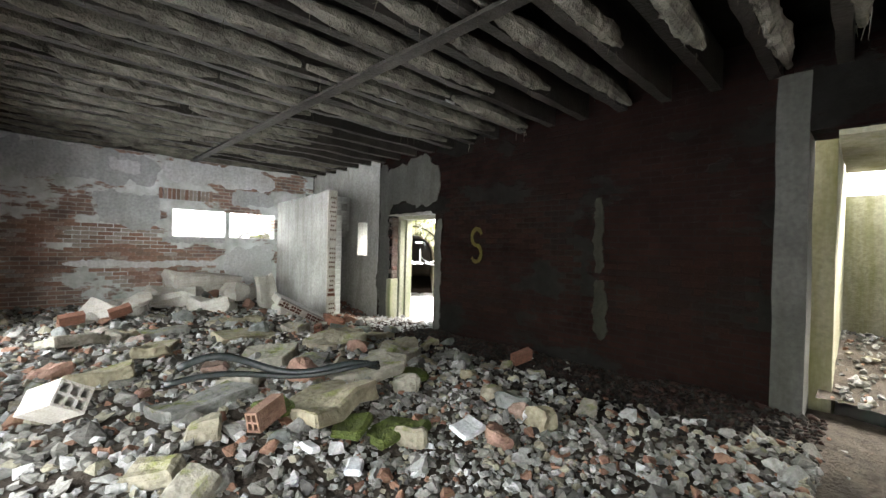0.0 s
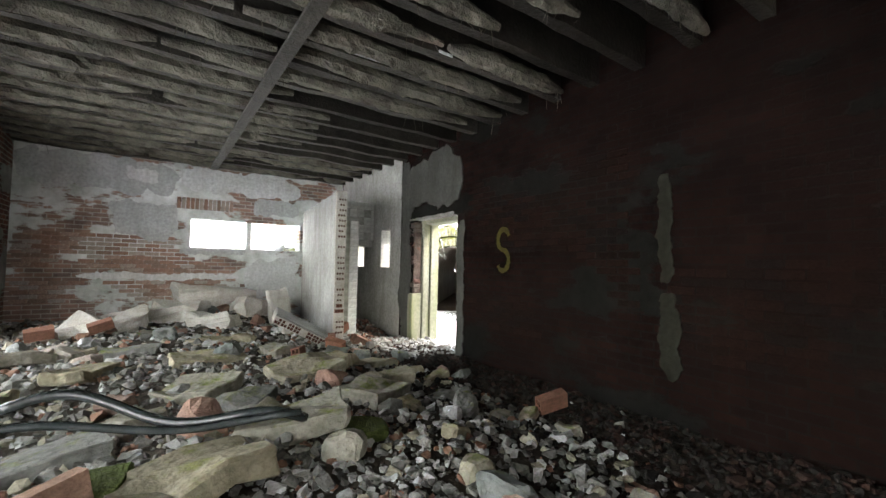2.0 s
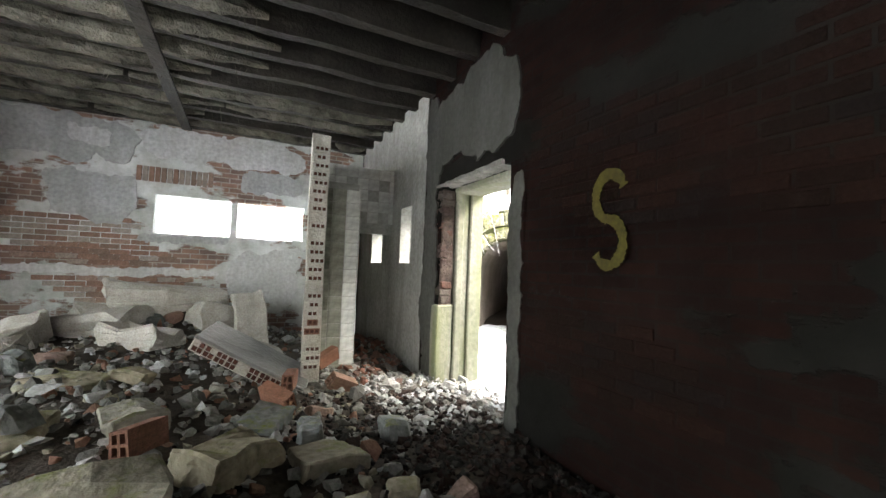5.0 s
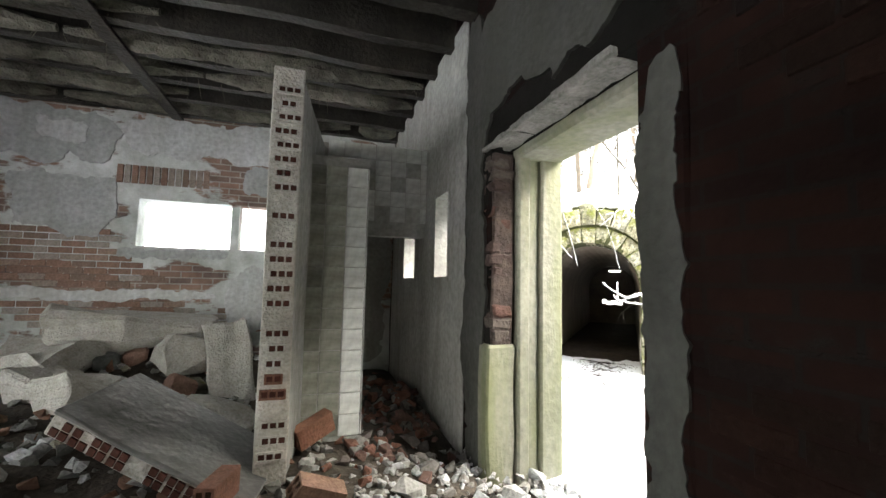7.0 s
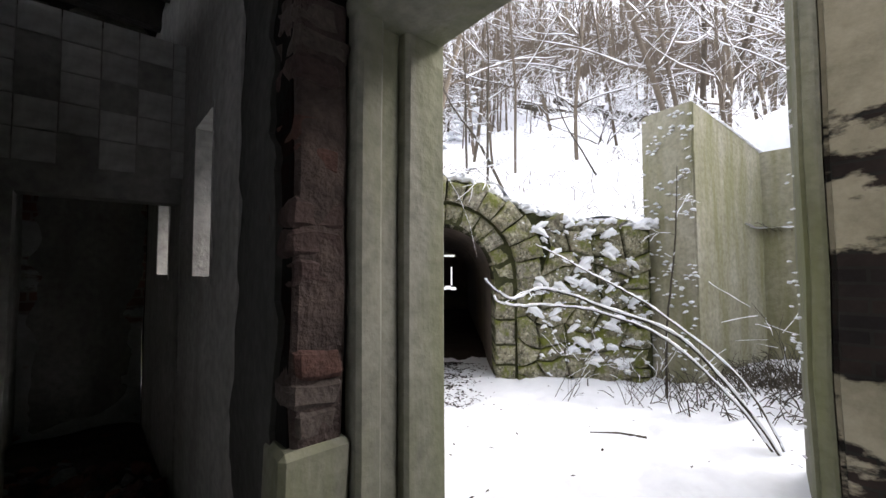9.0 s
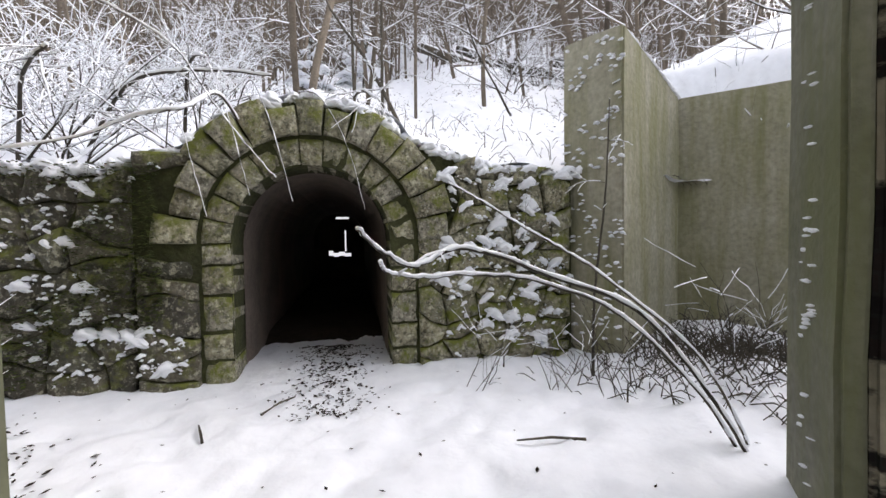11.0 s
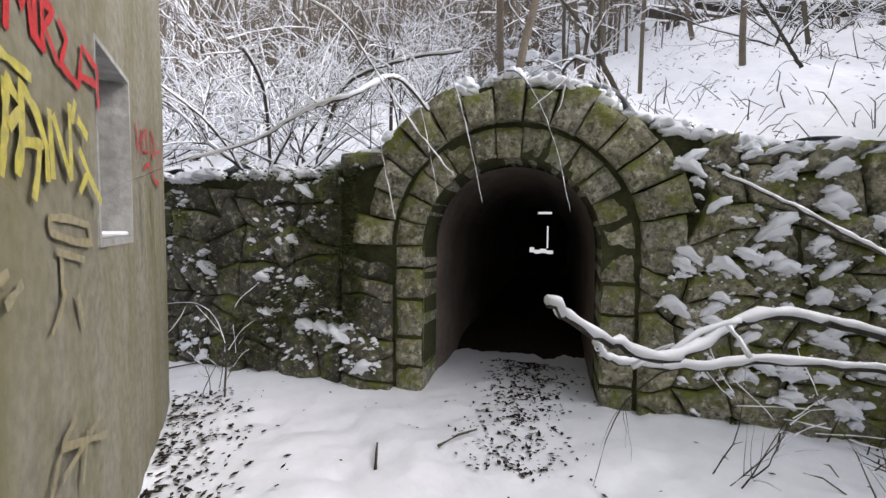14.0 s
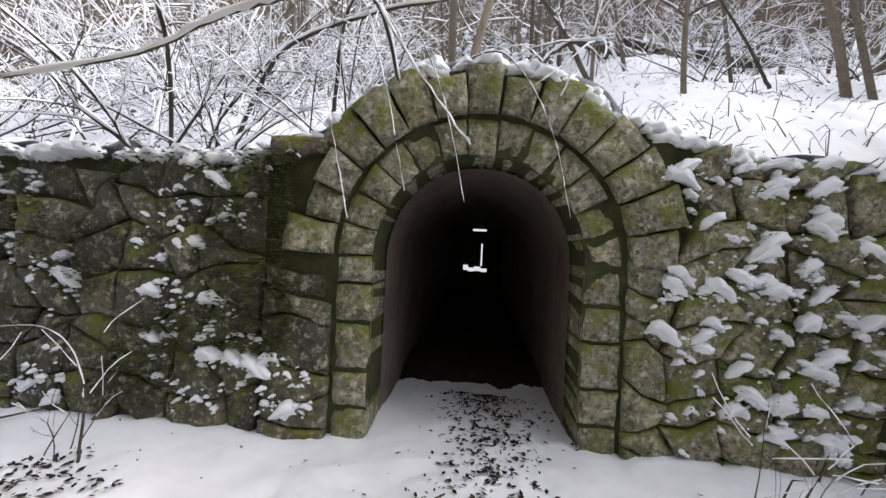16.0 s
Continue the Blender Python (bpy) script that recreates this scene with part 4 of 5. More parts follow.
    verts += [tuple(r @ (q * s) + Vector((x, y, 0.14 + 0.28 * smooth(5.4, 7.5, x)))) for q in fv]
    faces += [tuple(base_i + i for i in q) for q in ff]
tagged(raw("alcove_rubble", verts, faces, M_RUBBLE), "grey rubble covering the alcove floor", "rubble", "", "stuff")


def block(name, x, y, size, turn, tilt, material, label, category, group="", lift=0.0, seed=0, round_=0.12):
    bm = bmesh.new()
    box(bm, (-size[0] / 2, -size[1] / 2, 0), (size[0] / 2, size[1] / 2, size[2]), min(size) * round_)
    bmesh.ops.triangulate(bm, faces=bm.faces[:])
    bmesh.ops.subdivide_edges(bm, edges=bm.edges[:], cuts=2, use_grid_fill=True)
    off = Vector((seed * 3.7, seed * 1.3, 0))
    for q in bm.verts:
        q.co += noise.noise_vector((q.co + off) * 3.5) * min(size) * 0.55 + noise.noise_vector((q.co + off) * 11) * min(size) * 0.18
    ob = mesh_ob(name, bm, material)
    ob.matrix_world = pose(x, y, floor_height(x, y) - 0.04 + lift, tilt[0], tilt[1], turn)
    return tagged(ob, label, category, group)


for i, (x, y, a, b, c, turn) in enumerate([
        (1.55, 2.75, 0.75, 0.5, 0.2, 20), (2.15, 3.2, 0.7, 0.5, 0.22, -15), (2.95, 3.75, 0.6, 0.45, 0.2, 30), (3.4, 4.3, 0.55, 0.4, 0.17, -20), (2.6, 4.5, 0.7, 0.5, 0.22, 10),
        (3.1, 4.95, 0.5, 0.36, 0.22, 50), (1.7, 4.3, 0.6, 0.4, 0.18, -40), (0.9, 3.4, 0.7, 0.4, 0.16, 15), (3.7, 3.75, 0.6, 0.4, 0.1, -35), (0.9, 5.2, 0.55, 0.35, 0.17, 70),
        (1.9, 5.5, 0.8, 0.35, 0.16, 8), (2.6, 5.6, 0.35, 0.3, 0.2, 33), (0.4, 4.5, 0.5, 0.4, 0.2, 0), (3.3, 5.6, 0.42, 0.3, 0.16, 65), (1.2, 6.4, 0.6, 0.4, 0.15, -8),
        (0.3, 6.2, 0.6, 0.4, 0.2, 24), (2.0, 6.6, 0.55, 0.3, 0.14, -30), (3.6, 5.0, 0.4, 0.34, 0.15, 12), (2.0, 3.9, 0.42, 0.3, 0.16, 44), (1.3, 3.7, 0.4, 0.3, 0.2, -60)]):
    block("stone_slab", x, y, (a * 0.9, b * 0.95, c * 0.62), turn, (rn.uniform(-9, 9), rn.uniform(-9, 9)), M_SLAB, "flat broken stone slab green with moss, lying in rubble", "stone slab", "fallen slabs", 0.02, i)
for i in range(64):
    x, y = rn.uniform(-0.2, 4.3), rn.uniform(1.6, 9.2)
    s = rn.uniform(0.12, 0.28)
    block("rubble_stone", x, y, (s, s * rn.uniform(0.6, 0.9), s * rn.uniform(0.4, 0.7)), rn.uniform(0, 180), (rn.uniform(-20, 20), rn.uniform(-20, 20)), M_SLAB if i % 3 else M_BRICKFACE, "rough lump of broken masonry among the rubble", "stone", "rubble stones", 0.02, i + 50, 0.2)
# pale heap below the windows
for i, (x, y, a, b, c, turn, lift) in enumerate([(2.3, 9.0, 1.3, 0.6, 0.3, 18, 0.05), (1.7, 8.6, 0.8, 0.5, 0.26, -20, 0.0), (2.9, 8.8, 0.7, 0.45, 0.25, 40, 0.02), (3.3, 8.3, 0.35, 0.12, 0.7, 10, 0.0), (1.1, 8.2, 0.5, 0.4, 0.3, 10, 0), (2.2, 8.0, 0.6, 0.4, 0.2, -35, 0), (3.3, 7.5, 0.4, 0.3, 0.2, 15, 0), (0.6, 7.8, 0.5, 0.35, 0.25, 30, 0)]):
    block("plaster_slab", x, y, (a, b, c), turn, (rn.uniform(-14, 14), rn.uniform(-18, 18)), M_MORTAR, "pale slab of fallen plaster heaped below the windows", "plaster slab", "plaster slabs", lift, i + 90)
for i, (x, y, turn) in enumerate([(3.55, 6.25, 75), (3.85, 6.35, 20), (3.3, 5.95, -50), (1.0, 2.6, 30), (0.75, 7.4, 5), (0.2, 7.1, 12), (2.7, 5.0, 60), (3.9, 7.0, 30), (4.1, 2.9, -20)]):
    b = new("hollow_brick")
    tagged(b, "broken red hollow brick lying in the rubble", "brick", "hollow bricks")
    bm = wall_mesh("y", 0, 0.26, 0, 0.094, 0, 0.13, [(y0, y0 + 0.026, z0, z0 + 0.044) for y0 in (0.014, 0.054) for z0 in (0.014, 0.072)], 1.0, 0.0)
    part("body", rough_up(bm, 0.005, 9), M_REDBRICK, b)
    b.matrix_world = pose(x, y, floor_height(x, y) + 0.05, rn.uniform(-15, 30), rn.uniform(-25, 25), turn)
cb = new("hollow_block")
tagged(cb, "pale hollow clay block tipped up on the rubble", "brick")
bm = wall_mesh("y", 0, 0.4, 0, 0.245, 0, 0.2, [(y0, y0 + 0.055, z0, z0 + 0.07) for y0 in (0.02, 0.095, 0.17) for z0 in (0.02, 0.11)], 1.0, 0.0)
part("body", rough_up(bm, 0.005, 8), M_MORTAR, cb)
cb.matrix_world = pose(0.2, 3.1, 0.45, 35, 20, 120) @ Matrix.Scale(0.75, 4)

# hose, moss, scraps
bm = bmesh.new()
pts = [Vector((0.75 + 1.4 * t, 3.55 - 0.55 * t + 0.1 * math.sin(6 * t), 0.5 + 0.06 * math.sin(9 * t) - 0.14 * t * t)) for t in [i / 24 for i in range(25)]]
tube(bm, pts, [0.03] * 25, 8)
hose = new("plastic_hose")
tagged(hose, "black wet plastic hose lying over the slabs", "hose")
part("hose", bm, M_HOSE, hose, "", True)
bm = bmesh.new()
pts = [Vector((0.6 + 1.5 * t, 3.2 - 0.25 * t + 0.05 * math.sin(5 * t), 0.5 + 0.03 * math.sin(8 * t) - 0.08 * t)) for t in [i / 24 for i in range(25)]]
tube(bm, pts, [0.022] * 25, 8)
part("hose", bm, M_HOSE, hose, "", True)
for i, (x, y) in enumerate([(1.75, 2.3), (1.55, 2.45), (1.2, 2.9), (1.9, 2.25), (2.5, 2.95)]):
    block("moss_cushion", x, y, (0.3, 0.25, 0.07), i * 40, (0, 0), M_MOSS, "bright green moss cushion on the rubble", "moss", "moss cushions", 0.05, i + 120, 0.3)
for i, (x, y, s) in enumerate([(2.25, 2.0, 0.24), (1.35, 2.1, 0.14), (1.2, 2.35, 0.12), (0.9, 1.9, 0.1), (2.9, 4.2, 0.12), (3.3, 3.1, 0.1)]):
    block("plastic_scrap", x, y, (s, s * 0.7, 0.04), i * 50, (8, -6), M_BAG_GLINT, "crumpled white plastic scrap among the stones", "scrap", "plastic scraps", 0.07, i + 130, 0.3)

# ---- wall details ----
def strokes(name, lines, place, width, material, label, category):
    """Sprayed lines: flat ribbons lying on a wall; place turns (a, z) into a point, with a lift off the wall."""
    ob = new(name)
    tagged(ob, label, category)
    for layer, line in enumerate(lines):
        bm = bmesh.new()
        pts = []
        for (a0, z0), (a1, z1) in zip(line, line[1:]):
            for k in range(5):
                pts.append((a0 + (a1 - a0) * k / 5, z0 + (z1 - z0) * k / 5))
        pts.append(line[-1])
        prev = None
        for i, (a, z) in enumerate(pts):
            b, c = pts[min(i + 1, len(pts) - 1)], pts[max(i - 1, 0)]
            d = Vector((b[0] - c[0], b[1] - c[1])).normalized()
            w = width * (0.42 + 0.25 * noise.noise(Vector((a * 19, z * 19, 3))) + 0.15 * noise.noise(Vector((a * 90, z * 90, 3))))
            l, r = bm.verts.new(place(a - d.y * w, z + d.x * w)), bm.verts.new(place(a + d.y * w, z - d.x * w))
            if prev:
                bm.faces.new([prev[0], l, r, prev[1]])
            prev = (l, r)
        # each stroke lies over the one before; its own crossings too
        out = Vector(place(0, 0)).x > EX
        for i, q in enumerate(bm.verts):
            q.co.x += (0.0012 * layer + 0.00005 * i) * (1 if out else -1)
        part("stroke", bm, material, ob)
    return ob


def arcs(cy, cz, r, a0, a1, n=10, k=1.3):
    return [(cy + r * math.cos(radians(a0 + (a1 - a0) * i / n)), cz + k * r * math.sin(radians(a0 + (a1 - a0) * i / n))) for i in range(n + 1)]


# the big yellow S, read from inside with south to the right
s_line = [(-a + 2 * 4.3, z) for a, z in arcs(4.3, 1.64, 0.1, 20, 270, 10) + arcs(4.3, 1.38, 0.1, 90, -150, 10)]
# yellow taken down to match the shade painted into the wall
strokes("graffiti", [s_line], lambda a, z: (EX - 0.025, a, z), 0.07, mat("shaded_yellow_spray", (0.085, 0.072, 0.008), 0.85, (0.03, 0.025, 0.006), 9.0, 0.5, 0.1), "yellow sprayed letter S, darkened in colour with the shaded wall", "graffiti")
lift = EO + 0.005
M_OCHRE = mat("faded_ochre_spray", (0.36, 0.305, 0.16), 0.85, (0.32, 0.295, 0.22), 14.0, 0.5, 0.1)
red = [[(7.85, 1.72), (7.87, 1.89), (7.93, 1.80), (7.96, 1.89), (7.98, 1.75)], [(8.00, 1.86), (8.00, 1.76), (8.06, 1.75)], [(8.04, 1.74), (8.04, 1.87), (8.12, 1.88), (8.05, 1.81), (8.14, 1.74)], [(8.15, 1.87), (8.21, 1.84), (8.15, 1.75), (8.30, 1.73)], [(8.30, 1.73), (8.34, 1.87), (8.50, 1.85), (8.50, 1.71)], [(8.31, 1.77), (8.48, 1.79)]]
strokes("graffiti", red, lambda a, z: (lift, a, z), 0.03, M_RED, "red sprayed tag on the ochre wall", "graffiti")
strokes("graffiti", [[(9.16, 1.81), (9.20, 1.67), (9.32, 1.81), (9.30, 1.67)], [(9.37, 1.81), (9.45, 1.83), (9.48, 1.71), (9.34, 1.70), (9.37, 1.81)], [(9.55, 1.85), (9.72, 1.78), (9.59, 1.69), (9.55, 1.85)], [(9.72, 1.74), (9.91, 1.80), (9.80, 1.58)], [(9.30, 1.60), (9.47, 1.65), (9.62, 1.57), (9.79, 1.56)]],
        lambda a, z: (lift, a, z), 0.022, M_RED, "small red sprayed tag beside the window", "graffiti")
yellow = [[(7.74, 1.65), (7.82, 1.66), (7.96, 1.65)], [(7.83, 1.61), (7.82, 1.51), (7.79, 1.40)], [(7.82, 1.61), (7.90, 1.57), (7.83, 1.51)], [(7.86, 1.41), (7.89, 1.50), (7.89, 1.62), (7.97, 1.57), (8.02, 1.50), (8.02, 1.41)], [(7.89, 1.49), (8.00, 1.50)], [(7.98, 1.51), (7.96, 1.43), (7.93, 1.36)], [(8.04, 1.60), (8.05, 1.42)], [(8.06, 1.59), (8.18, 1.43)], [(8.18, 1.43), (8.18, 1.65)], [(8.23, 1.67), (8.19, 1.60)], [(8.24, 1.62), (8.33, 1.58)], [(8.24, 1.53), (8.32, 1.47), (8.23, 1.40)], [(8.32, 1.46), (8.45, 1.38)]]
strokes("graffiti", yellow, lambda a, z: (lift + 0.002, a, z), 0.034, M_YELLOW, "yellow sprayed scrawl on the ochre wall", "graffiti")
ochre = [[(8.03, 1.32), (8.17, 1.32), (8.36, 1.30), (8.39, 1.24), (8.22, 1.25), (8.04, 1.28), (8.03, 1.32)], [(8.11, 1.22), (8.11, 1.10)], [(8.07, 1.23), (8.30, 1.19)], [(7.69, 1.16), (7.80, 1.20)], [(7.78, 1.13), (7.86, 1.17)], [(8.01, 1.02), (8.08, 1.07), (8.11, 1.12)], [(8.21, 1.09), (8.26, 0.98)], [(7.95, 0.61), (8.04, 0.71), (8.14, 0.74)], [(8.03, 0.62), (8.18, 0.63), (8.37, 0.65)], [(8.18, 0.52), (8.24, 0.66)], [(8.02, 0.71), (8.43, 0.56)], [(9.23, 1.53), (9.26, 1.12)], [(9.52, 1.54), (9.54, 1.13)], [(9.33, 1.37), (9.40, 1.24)]]
strokes("graffiti", ochre, lambda a, z: (lift + 0.001, a, z), 0.028, M_OCHRE, "faded ochre scrawls low on the wall", "graffiti")
strokes("graffiti", [[(-0.6, 1.3), (-0.35, 1.4)], [(-0.6, 1.55), (-0.3, 1.2)]], lambda a, z: (8.27, a, z), 0.05, M_RED, "red sprayed mark on the mossy wall", "graffiti")

# white tiles on the cross wall and the stub's edge
tiles = bpy.data.meshes.new("tile")
tb = boxed((0, 0, 0), (0.145, 0.008, 0.145), 0.002)
tb.to_mesh(tiles)
tb.free()
tiles.materials.append(M_TILE)
for i in range(1, 8):
    for k in range(5):
        if rn.random() < 0.1:
            continue
        t = new("tile", tiles)
        t.parent = wall_cross
        t.location = (3.86 + i * 0.15, 8.1, 1.78 + k * 0.15)
old_tiles = tiles.copy()
old_tiles.materials[0] = mat("grimy_green_tile", (0.4, 0.41, 0.36), 0.5, (0.2, 0.2, 0.16), 2.5, 0.5, 0.2, 20.0, rand=0.2)
for k in range(13):
    for x in (3.84, 3.99):
        t = new("tile", old_tiles)
        t.parent = stub
        t.location = (x, 7.265, 0.1 + k * 0.15)
    t = new("tile", tiles)
    t.parent = stub
    t.location = (4.14, 7.265, 0.1 + k * 0.15)
    t = new("tile", tiles)
    t.parent = stub
    t.rotation_euler = (0, 0, radians(90))
    t.location = (4.3, 7.27, 0.1 + k * 0.15)

# brickwork standing proud where the plaster has gone
brick_mesh = bpy.data.meshes.new("brick")
tb = boxed((0, -0.011, 0), (0.218, 0.02, 0.064), 0.005)
tb.to_mesh(brick_mesh)
tb.free()
brick_mesh.materials.append(M_BRICKFACE)
shade_brick_mesh = brick_mesh.copy()
shade_brick_mesh.materials[0] = M_SHADEBRICK
for k in range(18):
    for i in range(19):
        x, z = -0.5 + i * 0.23 + (0.115 if k % 2 else 0), 0.55 + k * 0.075
        n = noise.noise(Vector((x * 0.9, 4.4, z * 1.6)))
        if x > 3.3 or (x > 2.75 and z > 0.9) or abs(z - 1.0) < 0.1 and n < 0.25 or z > 1.72 or n < -0.2 or (z > 1.48 and x > 1.65):
            continue
        b = new("brick", brick_mesh)
        b.parent = wall_north
        b.location = (x, NY + rn.uniform(-0.002, 0.003), z)
for i in range(13):
    b = new("brick", brick_mesh)
    b.parent = wall_north
    b.matrix_basis = pose(1.75 + i * 0.075, NY - 0.002, 2.3, 0, -90, 0)
for k in range(26):
    for i in range(24):
        y, z = 0.7 + i * 0.23 + (0.115 if k % 2 else 0), 0.5 + k * 0.075
        n = noise.noise(Vector((3.3, y * 0.8, z * 1.2)))
        if y > 4.9 or n < 0.05 or 2.1 < y < 2.5:
            continue
        b = new("brick", shade_brick_mesh)
        b.parent = wall_east
        b.matrix_basis = pose(EX + rn.uniform(0.004, 0.009), y + 0.218, z, 0, 0, -90)


def patch(name, wall, axis, pos, a0, a1, z0, z1, material, label, seed):
    """A ragged sheet of plaster still on the brickwork."""
    bm = bmesh.new()
    w, h = a1 - a0, z1 - z0
    ring, n = [], 170
    for i in range(n):
        d = 2 * (w + h) * i / n
        if d < w:
            p = (a0 + d, z0)
        elif d < w + h:
            p = (a1, z0 + d - w)
        elif d < 2 * w + h:
            p = (a1 - (d - w - h), z1)
        else:
            p = (a0, z1 - (d - 2 * w - h))
        c = Vector((p[0] - (a0 + a1) / 2, p[1] - (z0 + z1) / 2, 0))
        k = 1 - 0.16 * min(1, (abs(c.x) * 2 / w) ** 4 * (abs(c.y) * 2 / h) ** 4)
        o = Vector((p[0] + seed, p[1], seed))
        j = noise.noise_vector(o * 1.7) * 0.16 + noise.noise_vector(o * 5) * 0.1 
        j = j * min(1, 1.6 * min(w, h)) + noise.noise_vector(o * 9) * 0.035 + noise.noise_vector(o * 26) * 0.018
        ring.append(((a0 + a1) / 2 + c.x * k + j.x, (z0 + z1) / 2 + c.y * k + j.y))
    def at(a, z, d):
        return (a, pos - d, z) if axis == "x" else (pos - d, a, z)
    back = [bm.verts.new(at(a, z, -0.02)) for a, z in ring]
    front = [bm.verts.new(at(a, z, 0.008)) for a, z in ring]
    for i in range(n):
        bm.faces.new([back[i], back[(i + 1) % n], front[(i + 1) % n], front[i]])
    bm.faces.new(front)
    bmesh.ops.recalc_face_normals(bm, faces=bm.faces[:])
    return part(name, bm, material, wall, label)


M_WHITE = streaked("white_plaster", (0.82, 0.83, 0.84), (0.55, 0.56, 0.56), (0.4, 0.4, 0.38), 0.5)
M_GREYP = streaked("pale_grey_plaster", (0.6, 0.62, 0.63), (0.4, 0.41, 0.41), (0.28, 0.28, 0.26), 0.5)
# stained plaster strips, darkened in colour along with the shaded east wall
M_SHADEPLASTER = streaked("shaded_stained_plaster", (0.034, 0.033, 0.026), (0.016, 0.016, 0.012), (0.012, 0.012, 0.009), 0.7)
M_SHADEPLASTER.node_tree.nodes["Principled BSDF"].inputs["Specular IOR Level"].default_value = 0.08
for i, (a0, a1, z0, z1, m) in enumerate([(1.75, 4.0, 2.66, 3.1, M_WHITE), (-0.5, 1.7, 2.55, 3.15, M_GREYP), (0.7, 1.75, 1.68, 2.3, M_GREYP), (0.3, 2.8, 0.93, 1.06, M_WHITE), (2.9, 3.95, 0.45, 1.42, M_WHITE), (3.0, 3.95, 2.3, 2.6, M_GREYP), (0.9, 1.4, 2.75, 3.0, M_WHITE), (1.75, 2.9, 1.42, 1.54, M_GREYP), (4.3, 4.9, 0.1, 2.3, M_PLASTER)]):
    patch("plaster_patch", wall_north, "x", NY - 0.004 - 0.002 * i, a0, a1, z0, z1, m, "patch of flaking plaster", i * 2.3)
for i, (a0, a1, z0, z1, m) in enumerate([(2.25, 2.37, 1.2, 2.15, M_SHADEPLASTER), (2.2, 2.36, 0.4, 1.12, M_SHADEPLASTER), (5.12, 5.285, -0.1, 1.98, M_PIER), (6.62, 6.98, -0.1, 3.1, M_PIER), (5.25, 6.7, 2.22, 3.1, M_PIER)]):
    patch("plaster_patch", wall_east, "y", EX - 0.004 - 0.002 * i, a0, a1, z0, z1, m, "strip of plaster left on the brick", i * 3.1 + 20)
part("window_post", rough_up(boxed((2.918, NY + 0.02, 1.56), (3.012, NY + 0.16, 2.12), 0.006), 0.006, 6, 4), M_MORTAR, wall_north, "hollow brick post between two windows")


# ---- snow clinging to the stone wall ----
rn = random.Random(21)


ball = bmesh.new()
bmesh.ops.create_icosphere(ball, subdivisions=3, radius=1)
BALL = [q.co.copy() for q in ball.verts], [[q.index for q in g.verts] for g in ball.faces]
ball.free()


def snow_cap(c, ext, deep, high, slope, store):
    """A drift on a ledge: long along the wall, ragged below, soft on top."""
    base, sd = len(store[0]), rn.uniform(0, 99)
    for q in BALL[0]:
        k = 1 + 0.45 * noise.noise(q * 1.8 + Vector((sd, 0, 0))) + 0.22 * noise.noise(q * 4.5 + Vector((0, sd, 0)))
        z = q.z * high * k * (1.0 if q.z > 0 else 0.8 + 1.2 * max(0, noise.noise(Vector((q.x * 5, sd, 1)))))
        p = c + AU * (q.x * ext * k) + AN * (q.y * deep * k)
        p.z += z + slope * q.x * ext - 0.3 * abs(q.x) * ext
        store[0].append(tuple(p))
    store[1].extend([tuple(base + i for i in g) for g in BALL[1]])


caps = [], []
for i in range(900):
    u, z = rn.uniform(-3.6, 2.42), rn.uniform(0.1, 1.85)
    if abs(u) < R_OUT + 0.12 or z > wall_top(u) - 0.05 or math.hypot(u, max(0, z - SPRING)) < R_TOP + 0.02 and z > SPRING:
        continue
    if noise.noise(Vector((u * 1.4, z * 1.4, 6))) < (-0.3 if u > 0 else 0.02):
        continue
    big = rn.random() < (0.4 if u > 0 else 0.16)
    ext = rn.uniform(0.035, 0.095) if big else rn.uniform(0.012, 0.035)
    slope = rn.choice((-0.6, -0.3, 0.0, 0.35, 0.6))
    for k in range(3 if big else 1):
        t = rn.uniform(-0.8, 0.8) if k else 0
        e = ext * (1 if k == 0 else rn.uniform(0.3, 0.6))
        snow_cap(along(u + ext * t, 0.05 + rn.uniform(-0.01, 0.015), z + slope * ext * t + (rn.uniform(-0.03, 0.02) if k else 0)), e, min(0.07, e * 0.6 + 0.012), e * rn.uniform(0.4, 0.65), slope, caps)
    for k in range(4 if big else 1):
        a = rn.uniform(0.006, 0.014)
        snow_cap(along(u + rn.gauss(0, ext), 0.05, z + rn.gauss(-0.02, 0.035)), a, a, a * 0.7, 0, caps)
for i in range(230):
    u = rn.uniform(-4.5, 2.5)
    e = rn.uniform(0.03, 0.11)
    snow_cap(along(u, rn.uniform(-0.14, 0.0 if abs(u) < 1.3 else 0.07), wall_top(u) + rn.uniform(-0.05, 0.01)), e, rn.uniform(0.04, 0.09), rn.uniform(0.02, 0.05), rn.uniform(-0.2, 0.2), caps)
tagged(raw("snow_clumps", caps[0], caps[1], M_SNOW, None, True), "clumps of snow on the ledges of the stone wall", "snow", "", "stuff")
flecks = [], []
for i in range(240):
    z, t = rn.uniform(0.2, 3.0), rn.random()
    if noise.noise(Vector((t * 2, z * 2.2, 3))) < -0.1:
        continue
    e = rn.uniform(0.008, 0.032)
    snow_cap(Vector((9.4 + 0.13 * t, 7.0 + 0.6 * t, z)), e, 0.025, e * 0.45, rn.uniform(-0.4, 0.4), flecks)
for i in range(60):
    t = rn.random()
    snow_cap(Vector((9.5 + 1.3 * t, 7.05 - 0.3 * t, 3.07 - 0.36 * t)), rn.uniform(0.05, 0.1), 0.06, 0.025, 0, flecks)
for i in range(50):
    e = rn.uniform(0.004, 0.01)
    snow_cap(Vector((7.38 + 0.45 * rn.random(), 5.93, rn.uniform(0.2, 2.6))), e, 0.015, e * 0.8, 0, flecks)
